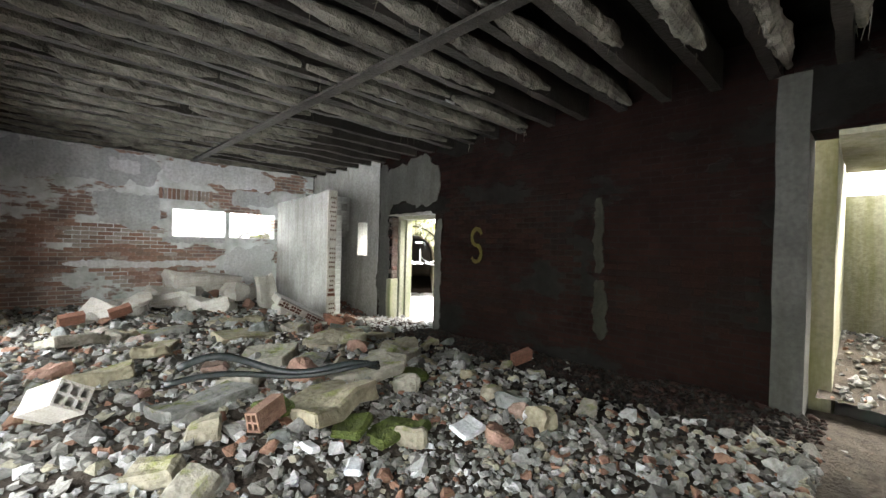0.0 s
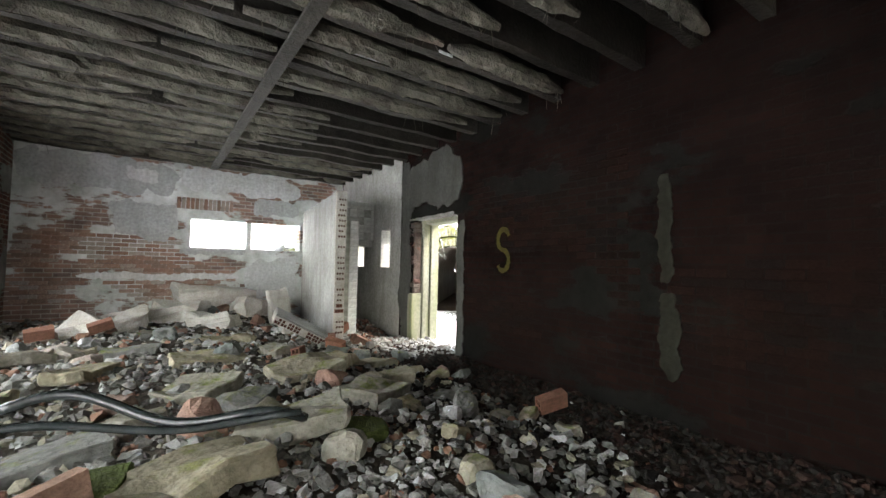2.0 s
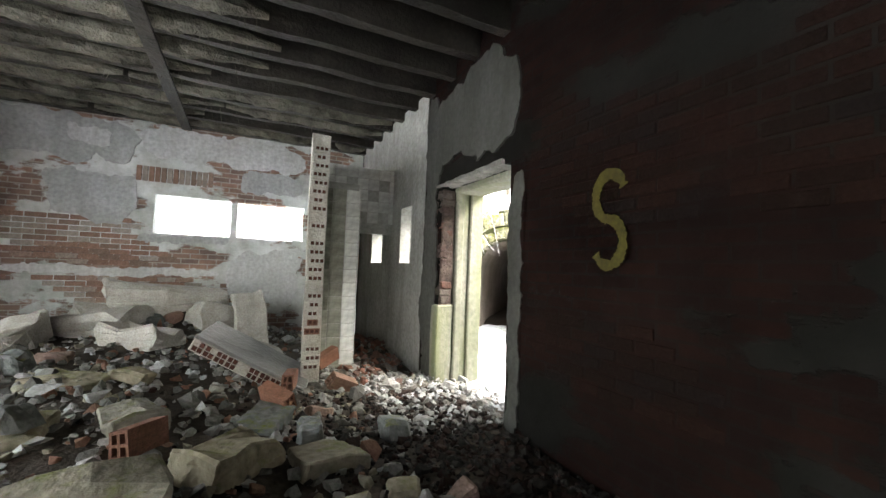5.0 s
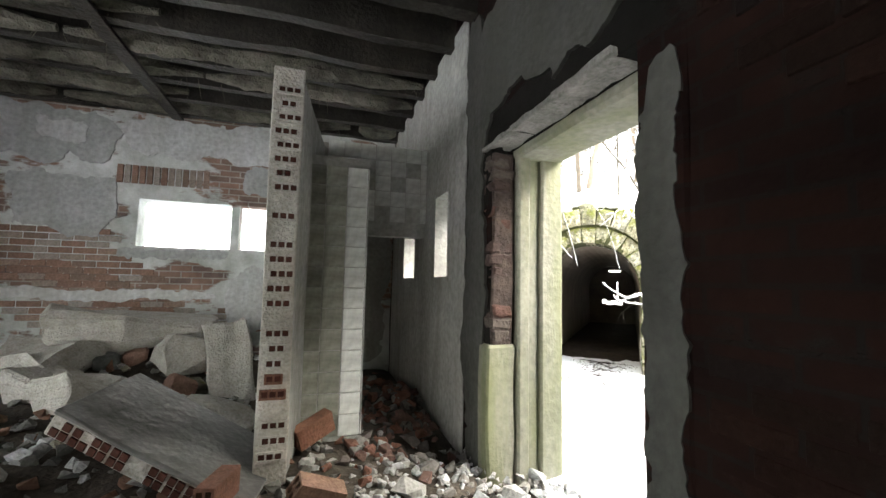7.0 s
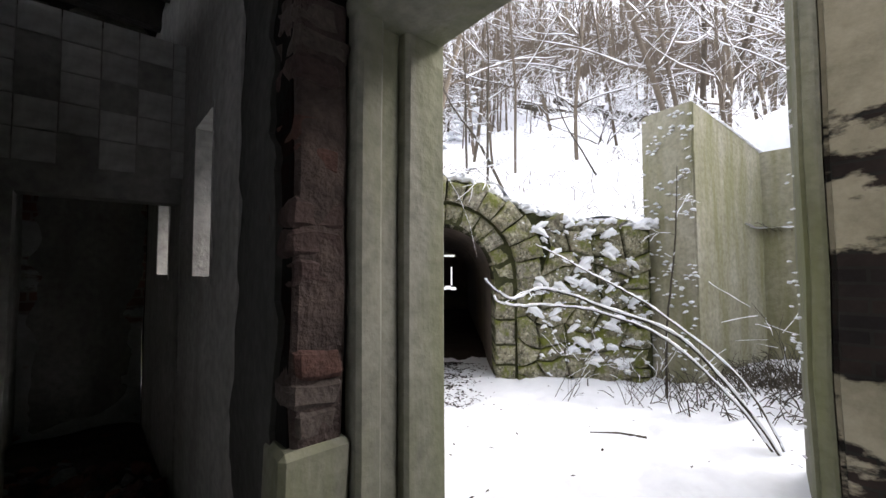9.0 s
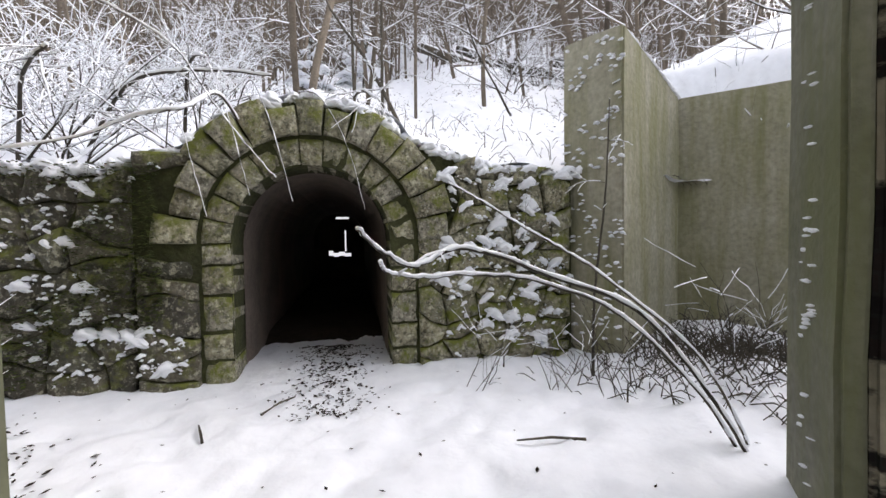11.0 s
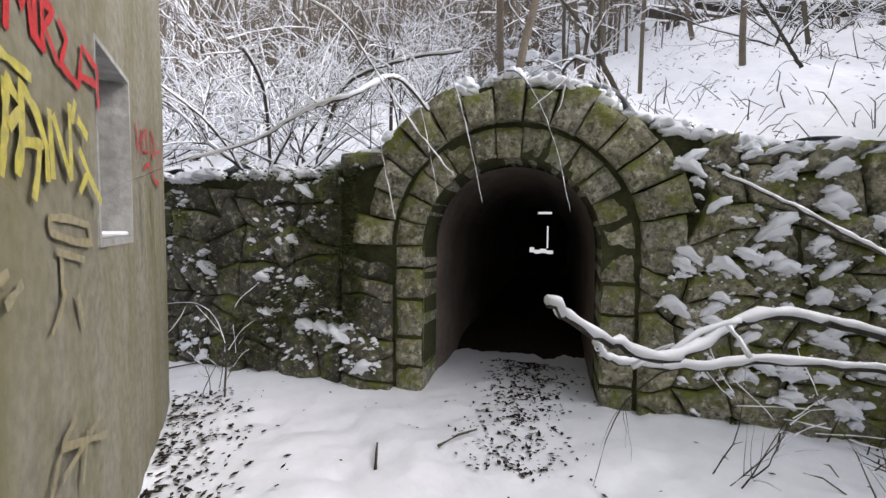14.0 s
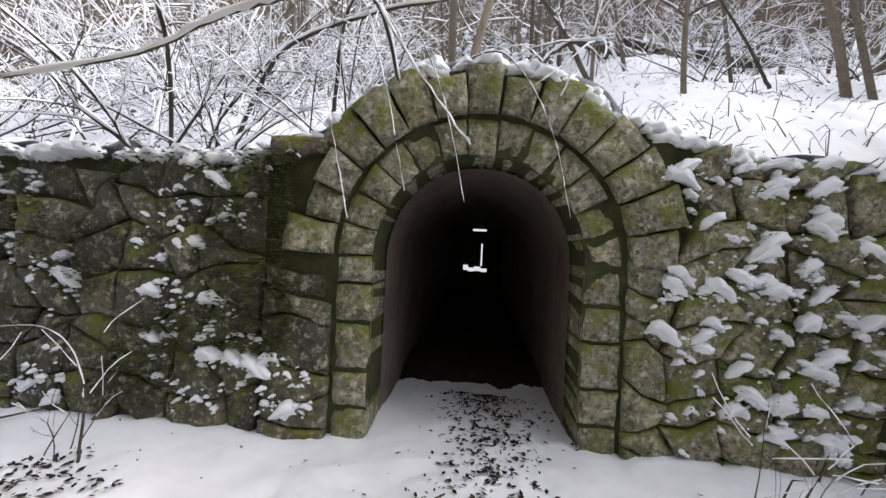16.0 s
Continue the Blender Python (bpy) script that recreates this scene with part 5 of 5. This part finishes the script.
tagged(raw("snow_flecks", flecks[0], flecks[1], M_SNOW, None, True), "flecks of snow on the concrete walls", "snow", "", "stuff")

# dead leaves and clods showing through the snow
verts, faces = [], []
def leaf(x, y, s, z):
    a, t = rn.uniform(0, 6.28), rn.uniform(-0.3, 0.3)
    d, e = Vector((math.cos(a), math.sin(a), t)) * s, Vector((-math.sin(a), math.cos(a), rn.uniform(-0.3, 0.3))) * s * 0.5
    c = Vector((x, y, z))
    b = len(verts)
    verts.extend([tuple(c - d), tuple(c + e), tuple(c + d), tuple(c - e), tuple(c + Vector((0, 0, s * 0.25)))])
    faces.extend([(b, b + 1, b + 4), (b + 1, b + 2, b + 4), (b + 2, b + 3, b + 4), (b + 3, b, b + 4)])
for i in range(1150):
    q = along(rn.gauss(0.14, 0.17), rn.random() ** 1.6 * 1.9 - 0.9)
    leaf(q.x, q.y, rn.uniform(0.007, 0.024), outside_height(q.x, q.y) + 0.012 + (0.0 if (q - AC).dot(AN) < 0 else 0))
for i in range(800):
    x, y = 5.44 + abs(rn.gauss(0, 0.22)), rn.uniform(7.6, 10.2)
    leaf(x, y, rn.uniform(0.008, 0.028), ground_at(x, y) + 0.015)
for i in range(90):
    q = along(rn.uniform(-3, 2.4), rn.uniform(0.05, 2.8))
    leaf(q.x, q.y, rn.uniform(0.008, 0.022), ground_at(q.x, q.y) + 0.01)
for i in range(5200):
    u, w = rn.uniform(-7, 8), 0.15 + 9 * rn.random() ** 1.3
    if noise.noise(Vector((u * 1.3, w * 1.3, 3))) > 0.05:
        q = along(u, -w)
        leaf(q.x, q.y, rn.uniform(0.008, 0.028), ground_at(q.x, q.y) + 0.02)
tagged(raw("dead_leaves", verts, faces, M_LEAF), "dark dead leaves scattered over the snow", "leaves", "", "stuff")


verts, faces = [], []
for i in range(7600):
    u, z = -1.15 - 3.2 * rn.random() ** 1.5, rn.uniform(0.1, 1.8)
    if noise.noise(Vector((u * 1.7, z * 1.9, 12))) < 0.02:
        continue
    q = along(u, 0.06 + rn.uniform(0, 0.05), z)
    leaf(q.x, q.y, rn.uniform(0.01, 0.028), q.z)
for i in range(900):
    u = rn.uniform(0.9, 2.4)
    q = along(u, 0.07 + rn.uniform(0, 0.03), rn.uniform(0.05, wall_top(u)))
    if noise.noise(Vector((u * 2.4, q.z * 2.4, 15))) > 0.1:
        leaf(q.x, q.y, rn.uniform(0.008, 0.02), q.z)
tagged(raw("ivy_and_moss", verts, faces, M_MOSSDARK), "dark green ivy and moss tufts on the stone wall", "ivy", "", "stuff")
for i, (u, w, ln, t) in enumerate(((-0.2, 0.7, 0.3, 10), (-2.9, 0.25, 0.5, 20), (-0.6, 1.0, 0.25, 70), (1.4, 1.6, 0.4, 130))):
    q = along(u, w)
    bm = bmesh.new()
    d = Vector((math.cos(radians(t)), math.sin(radians(t)), 0.04))
    c = Vector((q.x, q.y, ground_at(q.x, q.y) + 0.02))
    tube(bm, [c - d * ln / 2, c + Vector((0, 0, 0.015)), c + d * ln / 2], [0.01, 0.008, 0.005], 6)
    tagged(mesh_ob("fallen_twig", bm, M_BARK), "fallen brown twig lying on the snow", "twig", "fallen twigs")
verts, faces = [], []
for i in range(2600):
    u, w = rn.uniform(-9, 8), 0.4 + 9 * rn.random()
    if noise.noise(Vector((u * 0.7, w * 0.7, 31))) < -0.1:
        continue
    q = along(u, -w)
    z = ground_at(q.x, q.y)
    a, ln = rn.uniform(0, 6.28), rn.uniform(0.08, 0.3)
    d = Vector((math.cos(a) * 0.6, math.sin(a) * 0.6, rn.uniform(0.3, 1))).normalized() * ln
    b = len(verts)
    e = Vector((-math.sin(a), math.cos(a), 0)) * 0.005
    c = Vector((q.x, q.y, z - 0.02))
    verts += [tuple(c - e), tuple(c + e), tuple(c + d + Vector((0, 0, -0.3 * ln))), tuple(c + Vector((0, 0, 0.01)))]
    faces += [(b, b + 1, b + 2), (b + 1, b + 3, b + 2), (b + 3, b, b + 2)]
tagged(raw("dry_grass", verts, faces, M_FARBARK), "dry brown grass and stalks poking through the snow", "grass", "", "stuff")
verts, faces = [], []
for i in range(4200):
    if i < 2800:
        u, w = rn.uniform(-9, 8), 0.5 + 13 * rn.random() ** 1.3
        q = along(u, -w)
        ln = rn.uniform(0.1, 0.5)
    else:
        q = along(rn.gauss(3.2, 0.6), rn.gauss(1.2, 0.6))
        if q.x < 8.3 or q.x > 10.9:
            continue
        ln = rn.uniform(0.08, 0.4)
    if noise.noise(Vector((q.x * 0.55, q.y * 0.55, 31))) < 0.0 and i < 2800:
        continue
    z, a = ground_at(q.x, q.y), rn.uniform(0, 6.28)
    d = Vector((math.cos(a) * 0.7, math.sin(a) * 0.7, rn.uniform(0.3, 1.5))).normalized() * ln
    e = Vector((-math.sin(a), math.cos(a), 0)) * rn.uniform(0.003, 0.007)
    b, c = len(verts), Vector((q.x, q.y, z - 0.02))
    m1, m2 = c + d * 0.6, c + d + Vector((rn.gauss(0, 0.1), rn.gauss(0, 0.1), -0.2)) * ln
    up = Vector((0, 0, 0.008))
    verts += [tuple(p) for p in (c - e, c + e, c + up, m1 - e * 0.7, m1 + e * 0.7, m1 + up, m2)]
    faces += [(b, b + 1, b + 4, b + 3), (b + 1, b + 2, b + 5, b + 4), (b + 2, b, b + 3, b + 5), (b + 3, b + 4, b + 6), (b + 4, b + 5, b + 6), (b + 5, b + 3, b + 6)]
tagged(raw("undergrowth", verts, faces, M_BARK), "tangled brown undergrowth poking through the snow", "undergrowth", "", "stuff")
for i in range(9):
    u, w = rn.uniform(-5, 5), rn.uniform(0.8, 5)
    q = along(u, -w)
    fv, ff = STONE_FORMS[i]
    s = rn.uniform(0.15, 0.32)
    ob = raw("boulder", [tuple(p * s) for p in fv], ff, M_DARKSTONE)
    ob.matrix_world = pose(q.x, q.y, ground_at(q.x, q.y) - 0.02, 0, 0, i * 50)
    tagged(ob, "dark stone poking out of the snowy slope", "stone", "slope stones")


# ---- trees and brush ----
def branch(p, d, length, r, depth, wood, snow, rn, droop=0.0, kids=4, spread=0.9, sides=5):
    n = 7 if depth else 5
    pts, q, dd = [p], p.copy(), d.normalized()
    for i in range(n):
        dd = (dd + Vector((rn.gauss(0, 0.13), rn.gauss(0, 0.13), rn.gauss(0, 0.1) - droop))).normalized()
        q = q + dd * length / n
        pts.append(q)
    rad = [r * (1 - 0.75 * i / n) for i in range(n + 1)]
    tube(wood, pts, rad, sides if depth else 3)
    if snow is not None and abs(d.normalized().z) < 0.86:
        k0 = 1
        up = [pt + Vector((0, 0, rr * 0.9 + 0.002)) for pt, rr in zip(pts, rad)][k0:]
        tube(snow, up, [max(0.003, rr * 0.95 + 0.003) * rn.uniform(0.7, 1.3) for rr in rad[k0:]], 4)
    if depth:
        for i in range(kids):
            t = rn.uniform(0.25, 1.0)
            k = min(n - 1, int(t * n))
            side = Vector((rn.gauss(0, 1), rn.gauss(0, 1), rn.gauss(0.2, 0.6))).normalized()
            branch(pts[k], (pts[k + 1] - pts[k]).normalized() + side * spread, length * rn.uniform(0.35, 0.6), rad[k] * 0.55, depth - 1, wood, snow, rn, droop, kids, spread, sides)


def tree(seed, height, r, depth, kids, lean=0.1):
    rn = random.Random(seed)
    t = new("bare_tree")
    wood, twigs, snow = bmesh.new(), bmesh.new(), bmesh.new()
    n = 9
    pts, q, d = [Vector((0, 0, -0.3))], Vector((0, 0, -0.3)), Vector((rn.gauss(0, lean), rn.gauss(0, lean), 1)).normalized()
    for i in range(n):
        d = (d + Vector((rn.gauss(0, 0.05), rn.gauss(0, 0.05), 0.03))).normalized()
        q = q + d * height / n
        pts.append(q)
    rad = [r * (1 - 0.8 * i / n) + 0.004 for i in range(n + 1)]
    tube(wood, pts, rad, 8)
    for i in range(kids):
        k = rn.randint(2, n - 1)
        a = rn.uniform(0, 6.28)
        branch(pts[k], Vector((math.cos(a), math.sin(a), rn.uniform(0.2, 1.1))), height * rn.uniform(0.15, 0.34), rad[k] * 0.5, depth, twigs, snow, rn, 0.0, 3)
    part("trunk", wood, M_FARBARK, t, "", True)
    part("crown", twigs, M_FARBARK, t, "thin bare branches")
    part("snow", snow, M_SNOW, t, "snow lying along the branches")
    return tagged(t, "slender bare tree with snow on its branches", "tree", "trees on the slope")


def bush(seed, stems, length, r, depth, kids, droop, up=0.9, label="bare bush of arching twigs under snow"):
    rn = random.Random(seed)
    t = new("bare_bush")
    wood, snow = bmesh.new(), bmesh.new()
    for i in range(stems):
        a = rn.uniform(0, 6.28)
        branch(Vector((rn.gauss(0, 0.1), rn.gauss(0, 0.1), -0.05)), Vector((math.cos(a), math.sin(a), up * rn.uniform(0.6, 1.6))), length * rn.uniform(0.6, 1.2), r, depth, wood, snow, rn, droop, kids)
    part("crown", wood, M_BARK, t)
    part("snow", snow, M_SNOW, t, "snow lying on the twigs")
    return tagged(t, label, "bush", "bushes")


def plant(forms, spots, smin=0.8, smax=1.25):
    used = set()
    for x, y in spots:
        k = rn.randrange(len(forms))
        m = pose(x, y, ground_at(x, y) - 0.05, 0, 0, rn.uniform(0, 360))
        s = rn.uniform(smin, smax)
        if k not in used:
            used.add(k)
            forms[k].matrix_basis = m @ Matrix.Diagonal((s, s, s, 1))
        else:
            c = copy_thing(forms[k], m)
            c.scale = (s, s, s)
    for k, fm in enumerate(forms):
        if k not in used:
            x, y = spots[0]
            fm.matrix_basis = pose(x + 1.3, y + 1.1, ground_at(x + 1.3, y + 1.1))


def hill_spot(u0, u1, w0, w1):
    q = along(rn.uniform(u0, u1), -rn.uniform(w0, w1))
    return q.x, q.y


trees = [tree(s, 7 + s % 4, 0.03 + 0.013 * (s % 3), 2, 8) for s in range(5)]
plant(trees, [hill_spot(-9, 9, 2.2, 8) for _ in range(26)] + [hill_spot(-16, 16, 8, 20) for _ in range(110)] + [hill_spot(-26, 26, 20, 40) for _ in range(90)] + [(rn.uniform(11.8, 20), rn.uniform(0, 8)) for _ in range(22)])
bushes = [bush(60 + s, 8, 1.4, 0.012, 2, 4, 0.03) for s in range(4)]
plant(bushes, [hill_spot(-5, -1.3, 0.4, 4) for _ in range(17)] + [hill_spot(-3.6, -0.8, 0.1, 1.0) for _ in range(5)] + [hill_spot(-9, 9, 5, 12) for _ in range(26)] + [hill_spot(1.5, 5, 2.5, 6) for _ in range(4)] + [(rn.uniform(11.5, 14), rn.uniform(2, 7)) for _ in range(22)])
verts, faces = [], []
rw = random.Random(77)
for i in range(2600):
    u, w = rw.uniform(-30, 30), 5 + 33 * rw.random() ** 0.8
    q = along(u, -w)
    z = ground_at(q.x, q.y) - 0.2
    h, r = rw.uniform(3, 9), rw.uniform(0.012, 0.05) * (1 + w / 25)
    lean = Vector((rw.gauss(0, 0.1), rw.gauss(0, 0.1), 1))
    b = len(verts)
    for k in range(4):
        c = Vector((q.x, q.y, z)) + lean * (h * k / 3) + Vector((rw.gauss(0, 0.06), rw.gauss(0, 0.06), 0)) * k
        for a in range(4):
            verts.append((c.x + r * (1 - 0.28 * k) * math.cos(a * 1.57), c.y + r * (1 - 0.28 * k) * math.sin(a * 1.57), c.z))
    for k in range(3):
        for a in range(4):
            faces.append((b + k * 4 + a, b + k * 4 + (a + 1) % 4, b + k * 4 + 4 + (a + 1) % 4, b + k * 4 + 4 + a))
    for t in range(7):
        c = Vector((q.x, q.y, z)) + lean * h * rw.uniform(0.1, 0.95)
        a, ln = rw.uniform(0, 6.28), rw.uniform(0.4, 1.6)
        e = c + Vector((math.cos(a), math.sin(a), rw.uniform(0.2, 1.3))) * ln
        b = len(verts)
        verts += [(c.x, c.y, c.z - r * 0.5), (c.x, c.y, c.z + r * 0.5), tuple(e), (c.x + r * 0.5, c.y - r * 0.5, c.z)]
        faces += [(b, b + 1, b + 2), (b + 1, b + 3, b + 2), (b + 3, b, b + 2)]
tagged(raw("far_woods", verts, faces, M_FARBARK), "dense bare brown woods up the snowy slope", "woods", "", "stuff")
saplings = [bush(80 + s, 4, 0.9, 0.006, 1, 4, 0.02, 2.2, "thin dead stems standing in the snow") for s in range(3)]
plant(saplings, [tuple(along(u, w).xy) for u, w in ((1.75, 0.9), (1.2, 0.7), (2.2, 0.9), (-2.2, 0.5), (-2.6, 0.8), (3.6, 1.2), (3.3, 1.0), (3.9, 1.6), (2.9, 1.4))] , 0.6, 1.0)


def limb(name, pts, r, kids, seed, label, snow_k=1.0):
    """A single long branch through given places, with side twigs, snow lying on it."""
    rn = random.Random(seed)
    t = new(name)
    wood, snow = bmesh.new(), bmesh.new()
    P = [Vector(p) for p in pts]
    line = []
    for i in range(len(P) - 1):
        p0, p1, p2, p3 = P[max(i - 1, 0)], P[i], P[i + 1], P[min(i + 2, len(P) - 1)]
        for k in range(8):
            s = k / 8
            line.append(0.5 * ((2 * p1) + (p2 - p0) * s + (2 * p0 - 5 * p1 + 4 * p2 - p3) * s * s + (3 * p1 - p0 - 3 * p2 + p3) * s ** 3) + noise.noise_vector(p1 * 3 + Vector((k, seed, 0))) * 0.006)
    line.append(P[-1])
    n = len(line)
    rad = [r * (1 - 0.7 * i / (n - 1)) for i in range(n)]
    tube(wood, line, rad, 7)
    tube(snow, [q + Vector((0, 0, a * 0.95 + 0.002)) for q, a in zip(line, rad)], [(a * 0.72 + 0.003) * snow_k * rn.uniform(0.7, 1.35) for a in rad], 7)
    for i in range(kids):
        k = rn.randint(n // 5, n - 2)
        d = (line[k + 1] - line[k]).normalized() + Vector((rn.gauss(0, 0.6), rn.gauss(0, 0.6), rn.gauss(-0.1, 0.5)))
        branch(line[k], d, rn.uniform(0.1, 0.38), rad[k] * 0.4, 1, wood, snow if r > 0.01 else None, rn, 0.06, 3)
    part("branch", wood, M_BARK, t)
    part("snow", snow, M_SNOW, t, "snow lying on the branch", True)
    return tagged(t, label, "branch")


CROWN = along(0, 0, 0)
limb("snowy_branch", [(8.03, 6.06, -0.05), (7.89, 6.24, 0.33), (7.59, 6.54, 0.81), (7.13, 6.86, 1.03), (6.92, 6.94, 1.11), (6.67, 7.0, 1.15), (6.47, 7.02, 1.1), (6.3, 7.0, 1.15), (6.155, 6.96, 1.22)], 0.0115, 1, 1, "long arching branch loaded with snow across the yard", 1.15)
limb("snowy_branch", [(8.06, 6.1, -0.05), (7.9, 6.3, 0.35), (7.6, 6.62, 0.78), (7.18, 6.87, 0.98), (6.85, 7.01, 1.04), (6.58, 7.08, 1.05), (6.42, 7.1, 1.08), (6.36, 7.08, 1.12)], 0.0095, 1, 2, "low arching branch loaded with snow across the yard", 1.15)
limb("snowy_branch", [(8.08, 6.05, -0.05), (8.0, 6.3, 0.5), (7.8, 6.75, 0.95), (7.56, 6.99, 1.16), (7.39, 7.08, 1.25), (7.22, 7.17, 1.35), (7.02, 7.27, 1.45)], 0.009, 1, 3, "thin arching branch with snow")
limb("hanging_branch", [(6.0, 8.5, 2.3), (6.2, 8.15, 2.05), (6.36, 8.15, 1.86), (6.5, 8.1, 1.66), (6.62, 8.04, 1.5)], 0.0035, 6, 60, "snowy twig hanging before the portal", 0.9)
limb("overhanging_branch", [(6.9, 8.9, 2.0), (6.5, 8.35, 1.95), (6.25, 8.13, 1.78), (6.1, 8.24, 1.73), (5.93, 8.38, 1.63), (5.7, 8.55, 1.56)], 0.0075, 8, 61, "branch heavy with snow reaching over the yard", 1.4)
for i, (u, dx) in enumerate(((-0.5, 0.1), (-0.2, 0.2), (0.3, 0.15), (-0.75, 0.2))):
    a = along(u - 0.4, -0.1, wall_top(u - 0.4) + 0.05)
    limb("hanging_branch", [a, along(u - 0.2, 0.3, 2.5 - 0.1 * i), along(u, 0.4 + dx, 2.0 - 0.06 * i), along(u + 0.12, 0.45 + dx, 1.5 - 0.05 * i)], 0.005, 2, 10 + i, "thin snowy twig hanging over the portal", 0.55)
for i, (x, y, z, x1, y1, z1) in enumerate(((6.2, 11.2, 1.8, 5.9, 8.6, 2.05), (6.6, 10.9, 2.0, 6.9, 8.5, 2.2), (7.2, 10.4, 2.2, 6.7, 8.9, 2.35), (8.3, 9.4, 2.2, 7.6, 8.3, 2.2))):
    limb("overhanging_branch", [(x, y, z), (x + (x1 - x) * 0.3, y + (y1 - y) * 0.3, max(z, z1) + 0.25), (x + (x1 - x) * 0.65, y + (y1 - y) * 0.65, max(z, z1) + 0.2), (x1, y1, z1)], 0.018, 14, 30 + i, "branch heavy with snow reaching over the yard", 1.3)
limb("bare_sapling", [along(2.2, 0.75, 0), along(2.24, 0.72, 0.7), along(2.35, 0.7, 1.5), along(2.42, 0.66, 2.3)], 0.014, 4, 50, "thin bare sapling standing by the stone wall", 0.3)
limb("arching_stem", [along(-2.05, 0.55, 0), along(-2.1, 0.5, 0.45), along(-2.4, 0.45, 0.68), along(-3.0, 0.45, 0.6)], 0.008, 2, 51, "dry arching stem in the snow", 0.5)
limb("bare_sapling", [(8.59, 8.93, 2.3), (8.42, 9.2, 2.95), (8.24, 9.52, 3.5), (8.1, 9.8, 4.2)], 0.022, 3, 52, "dark sapling leaning over the portal's crest", 0.4)
limb("bare_sapling", [(8.6, 9.6, 2.5), (8.61, 9.62, 3.4), (8.58, 9.6, 4.3), (8.6, 9.7, 5.4)], 0.02, 4, 53, "straight dark sapling above the portal", 0.3)
limb("bare_sapling", [(9.4, 9.94, 2.7), (9.42, 9.95, 3.8), (9.48, 9.98, 4.9), (9.5, 10.1, 6.2)], 0.024, 5, 54, "straight dark sapling above the portal", 0.3)
limb("bare_sapling", [(9.6, 8.2, 2.5), (9.45, 8.3, 2.8), (9.3, 8.5, 3.3), (9.2, 8.6, 4.0)], 0.014, 4, 55, "thin crooked sapling on the snowy bank", 0.4)

# fallen logs high on the slope
rl = random.Random(9)
for i in range(11):
    u, w = 6.0 + rl.gauss(0, 1.3), 8.2 + rl.gauss(0, 0.9)
    q = along(u, -w)
    a, ln, r = UA + rl.gauss(0.1, 0.3), rl.uniform(1.4, 3.2), rl.uniform(0.09, 0.2)
    d = Vector((math.cos(a), math.sin(a), rl.gauss(0, 0.07)))
    c = Vector((q.x, q.y, ground_at(q.x, q.y) + r * rl.uniform(0.3, 1.4)))
    pts = [c + d * (ln * (k / 5 - 0.5)) + Vector((0, 0, rl.gauss(0, 0.02))) for k in range(6)]
    log = new("fallen_log")
    bm = bmesh.new()
    tube(bm, pts, [r * (1 - 0.05 * k) for k in range(6)], 9)
    part("trunk", bm, M_BARK, log, "", True)
    bm = bmesh.new()
    tube(bm, [p + Vector((0, 0, r * 0.75)) for p in pts], [r * rl.uniform(0.5, 0.75) for k in range(6)], 7)
    part("snow", bm, M_SNOW, log, "snow lying on the log", True)
    tagged(log, "dark fallen log half buried in snow", "log", "fallen logs")


def evergreen(x, y, high, wide, seed):
    """A small fir: whorls of drooping boughs made of many short needles, snow on each bough."""
    rf = random.Random(seed)
    t = new("small_fir")
    z0 = ground_at(x, y) - 0.05
    bm = bmesh.new()
    tube(bm, [Vector((x, y, z0)), Vector((x + 0.02, y, z0 + high))], [0.03, 0.006], 6)
    part("trunk", bm, M_BARK, t)
    nv, nf, snow = [], [], ([], [])
    for k in range(46):
        h = rf.uniform(0.06, 0.97)
        a, ln = rf.uniform(0, 6.28), wide * 0.5 * (1.08 - h) * rf.uniform(0.75, 1.2)
        out = Vector((math.cos(a), math.sin(a), 0))
        p0 = Vector((x, y, z0 + high * h))
        for j in range(42):
            s_ = rf.random() ** 0.7
            c = p0 + out * ln * s_ + Vector((0, 0, -0.35 * ln * s_ * s_))
            d = (out * 0.6 + Vector((rf.gauss(0, 0.7), rf.gauss(0, 0.7), rf.gauss(-0.1, 0.4)))).normalized() * rf.uniform(0.04, 0.09)
            e = d.orthogonal().normalized() * 0.008
            b = len(nv)
            nv += [tuple(c - e), tuple(c + e), tuple(c + d)]
            nf.append((b, b + 1, b + 2))
        if rf.random() < 0.75:
            snow_cap(p0 + out * ln * 0.7 + Vector((0, 0, -0.12 * ln + 0.02)), ln * 0.3 + 0.02, ln * 0.3 + 0.02, 0.03, 0, snow)
    tagged(raw("needles", nv, nf, M_FIR, t), "dark green needles")
    tagged(raw("snow", snow[0], snow[1], M_SNOW, t, True), "snow lying on the boughs")
    return tagged(t, "small dark green fir loaded with snow", "fir", "small firs")


M_FIR = mat("fir_needles", (0.045, 0.07, 0.045), 0.8, (0.02, 0.035, 0.025), 9.0, 0.5, 0.0)
evergreen(11.1, 13.6, 1.3, 1.3, 3)
evergreen(12.9, 13.9, 1.7, 1.5, 4)
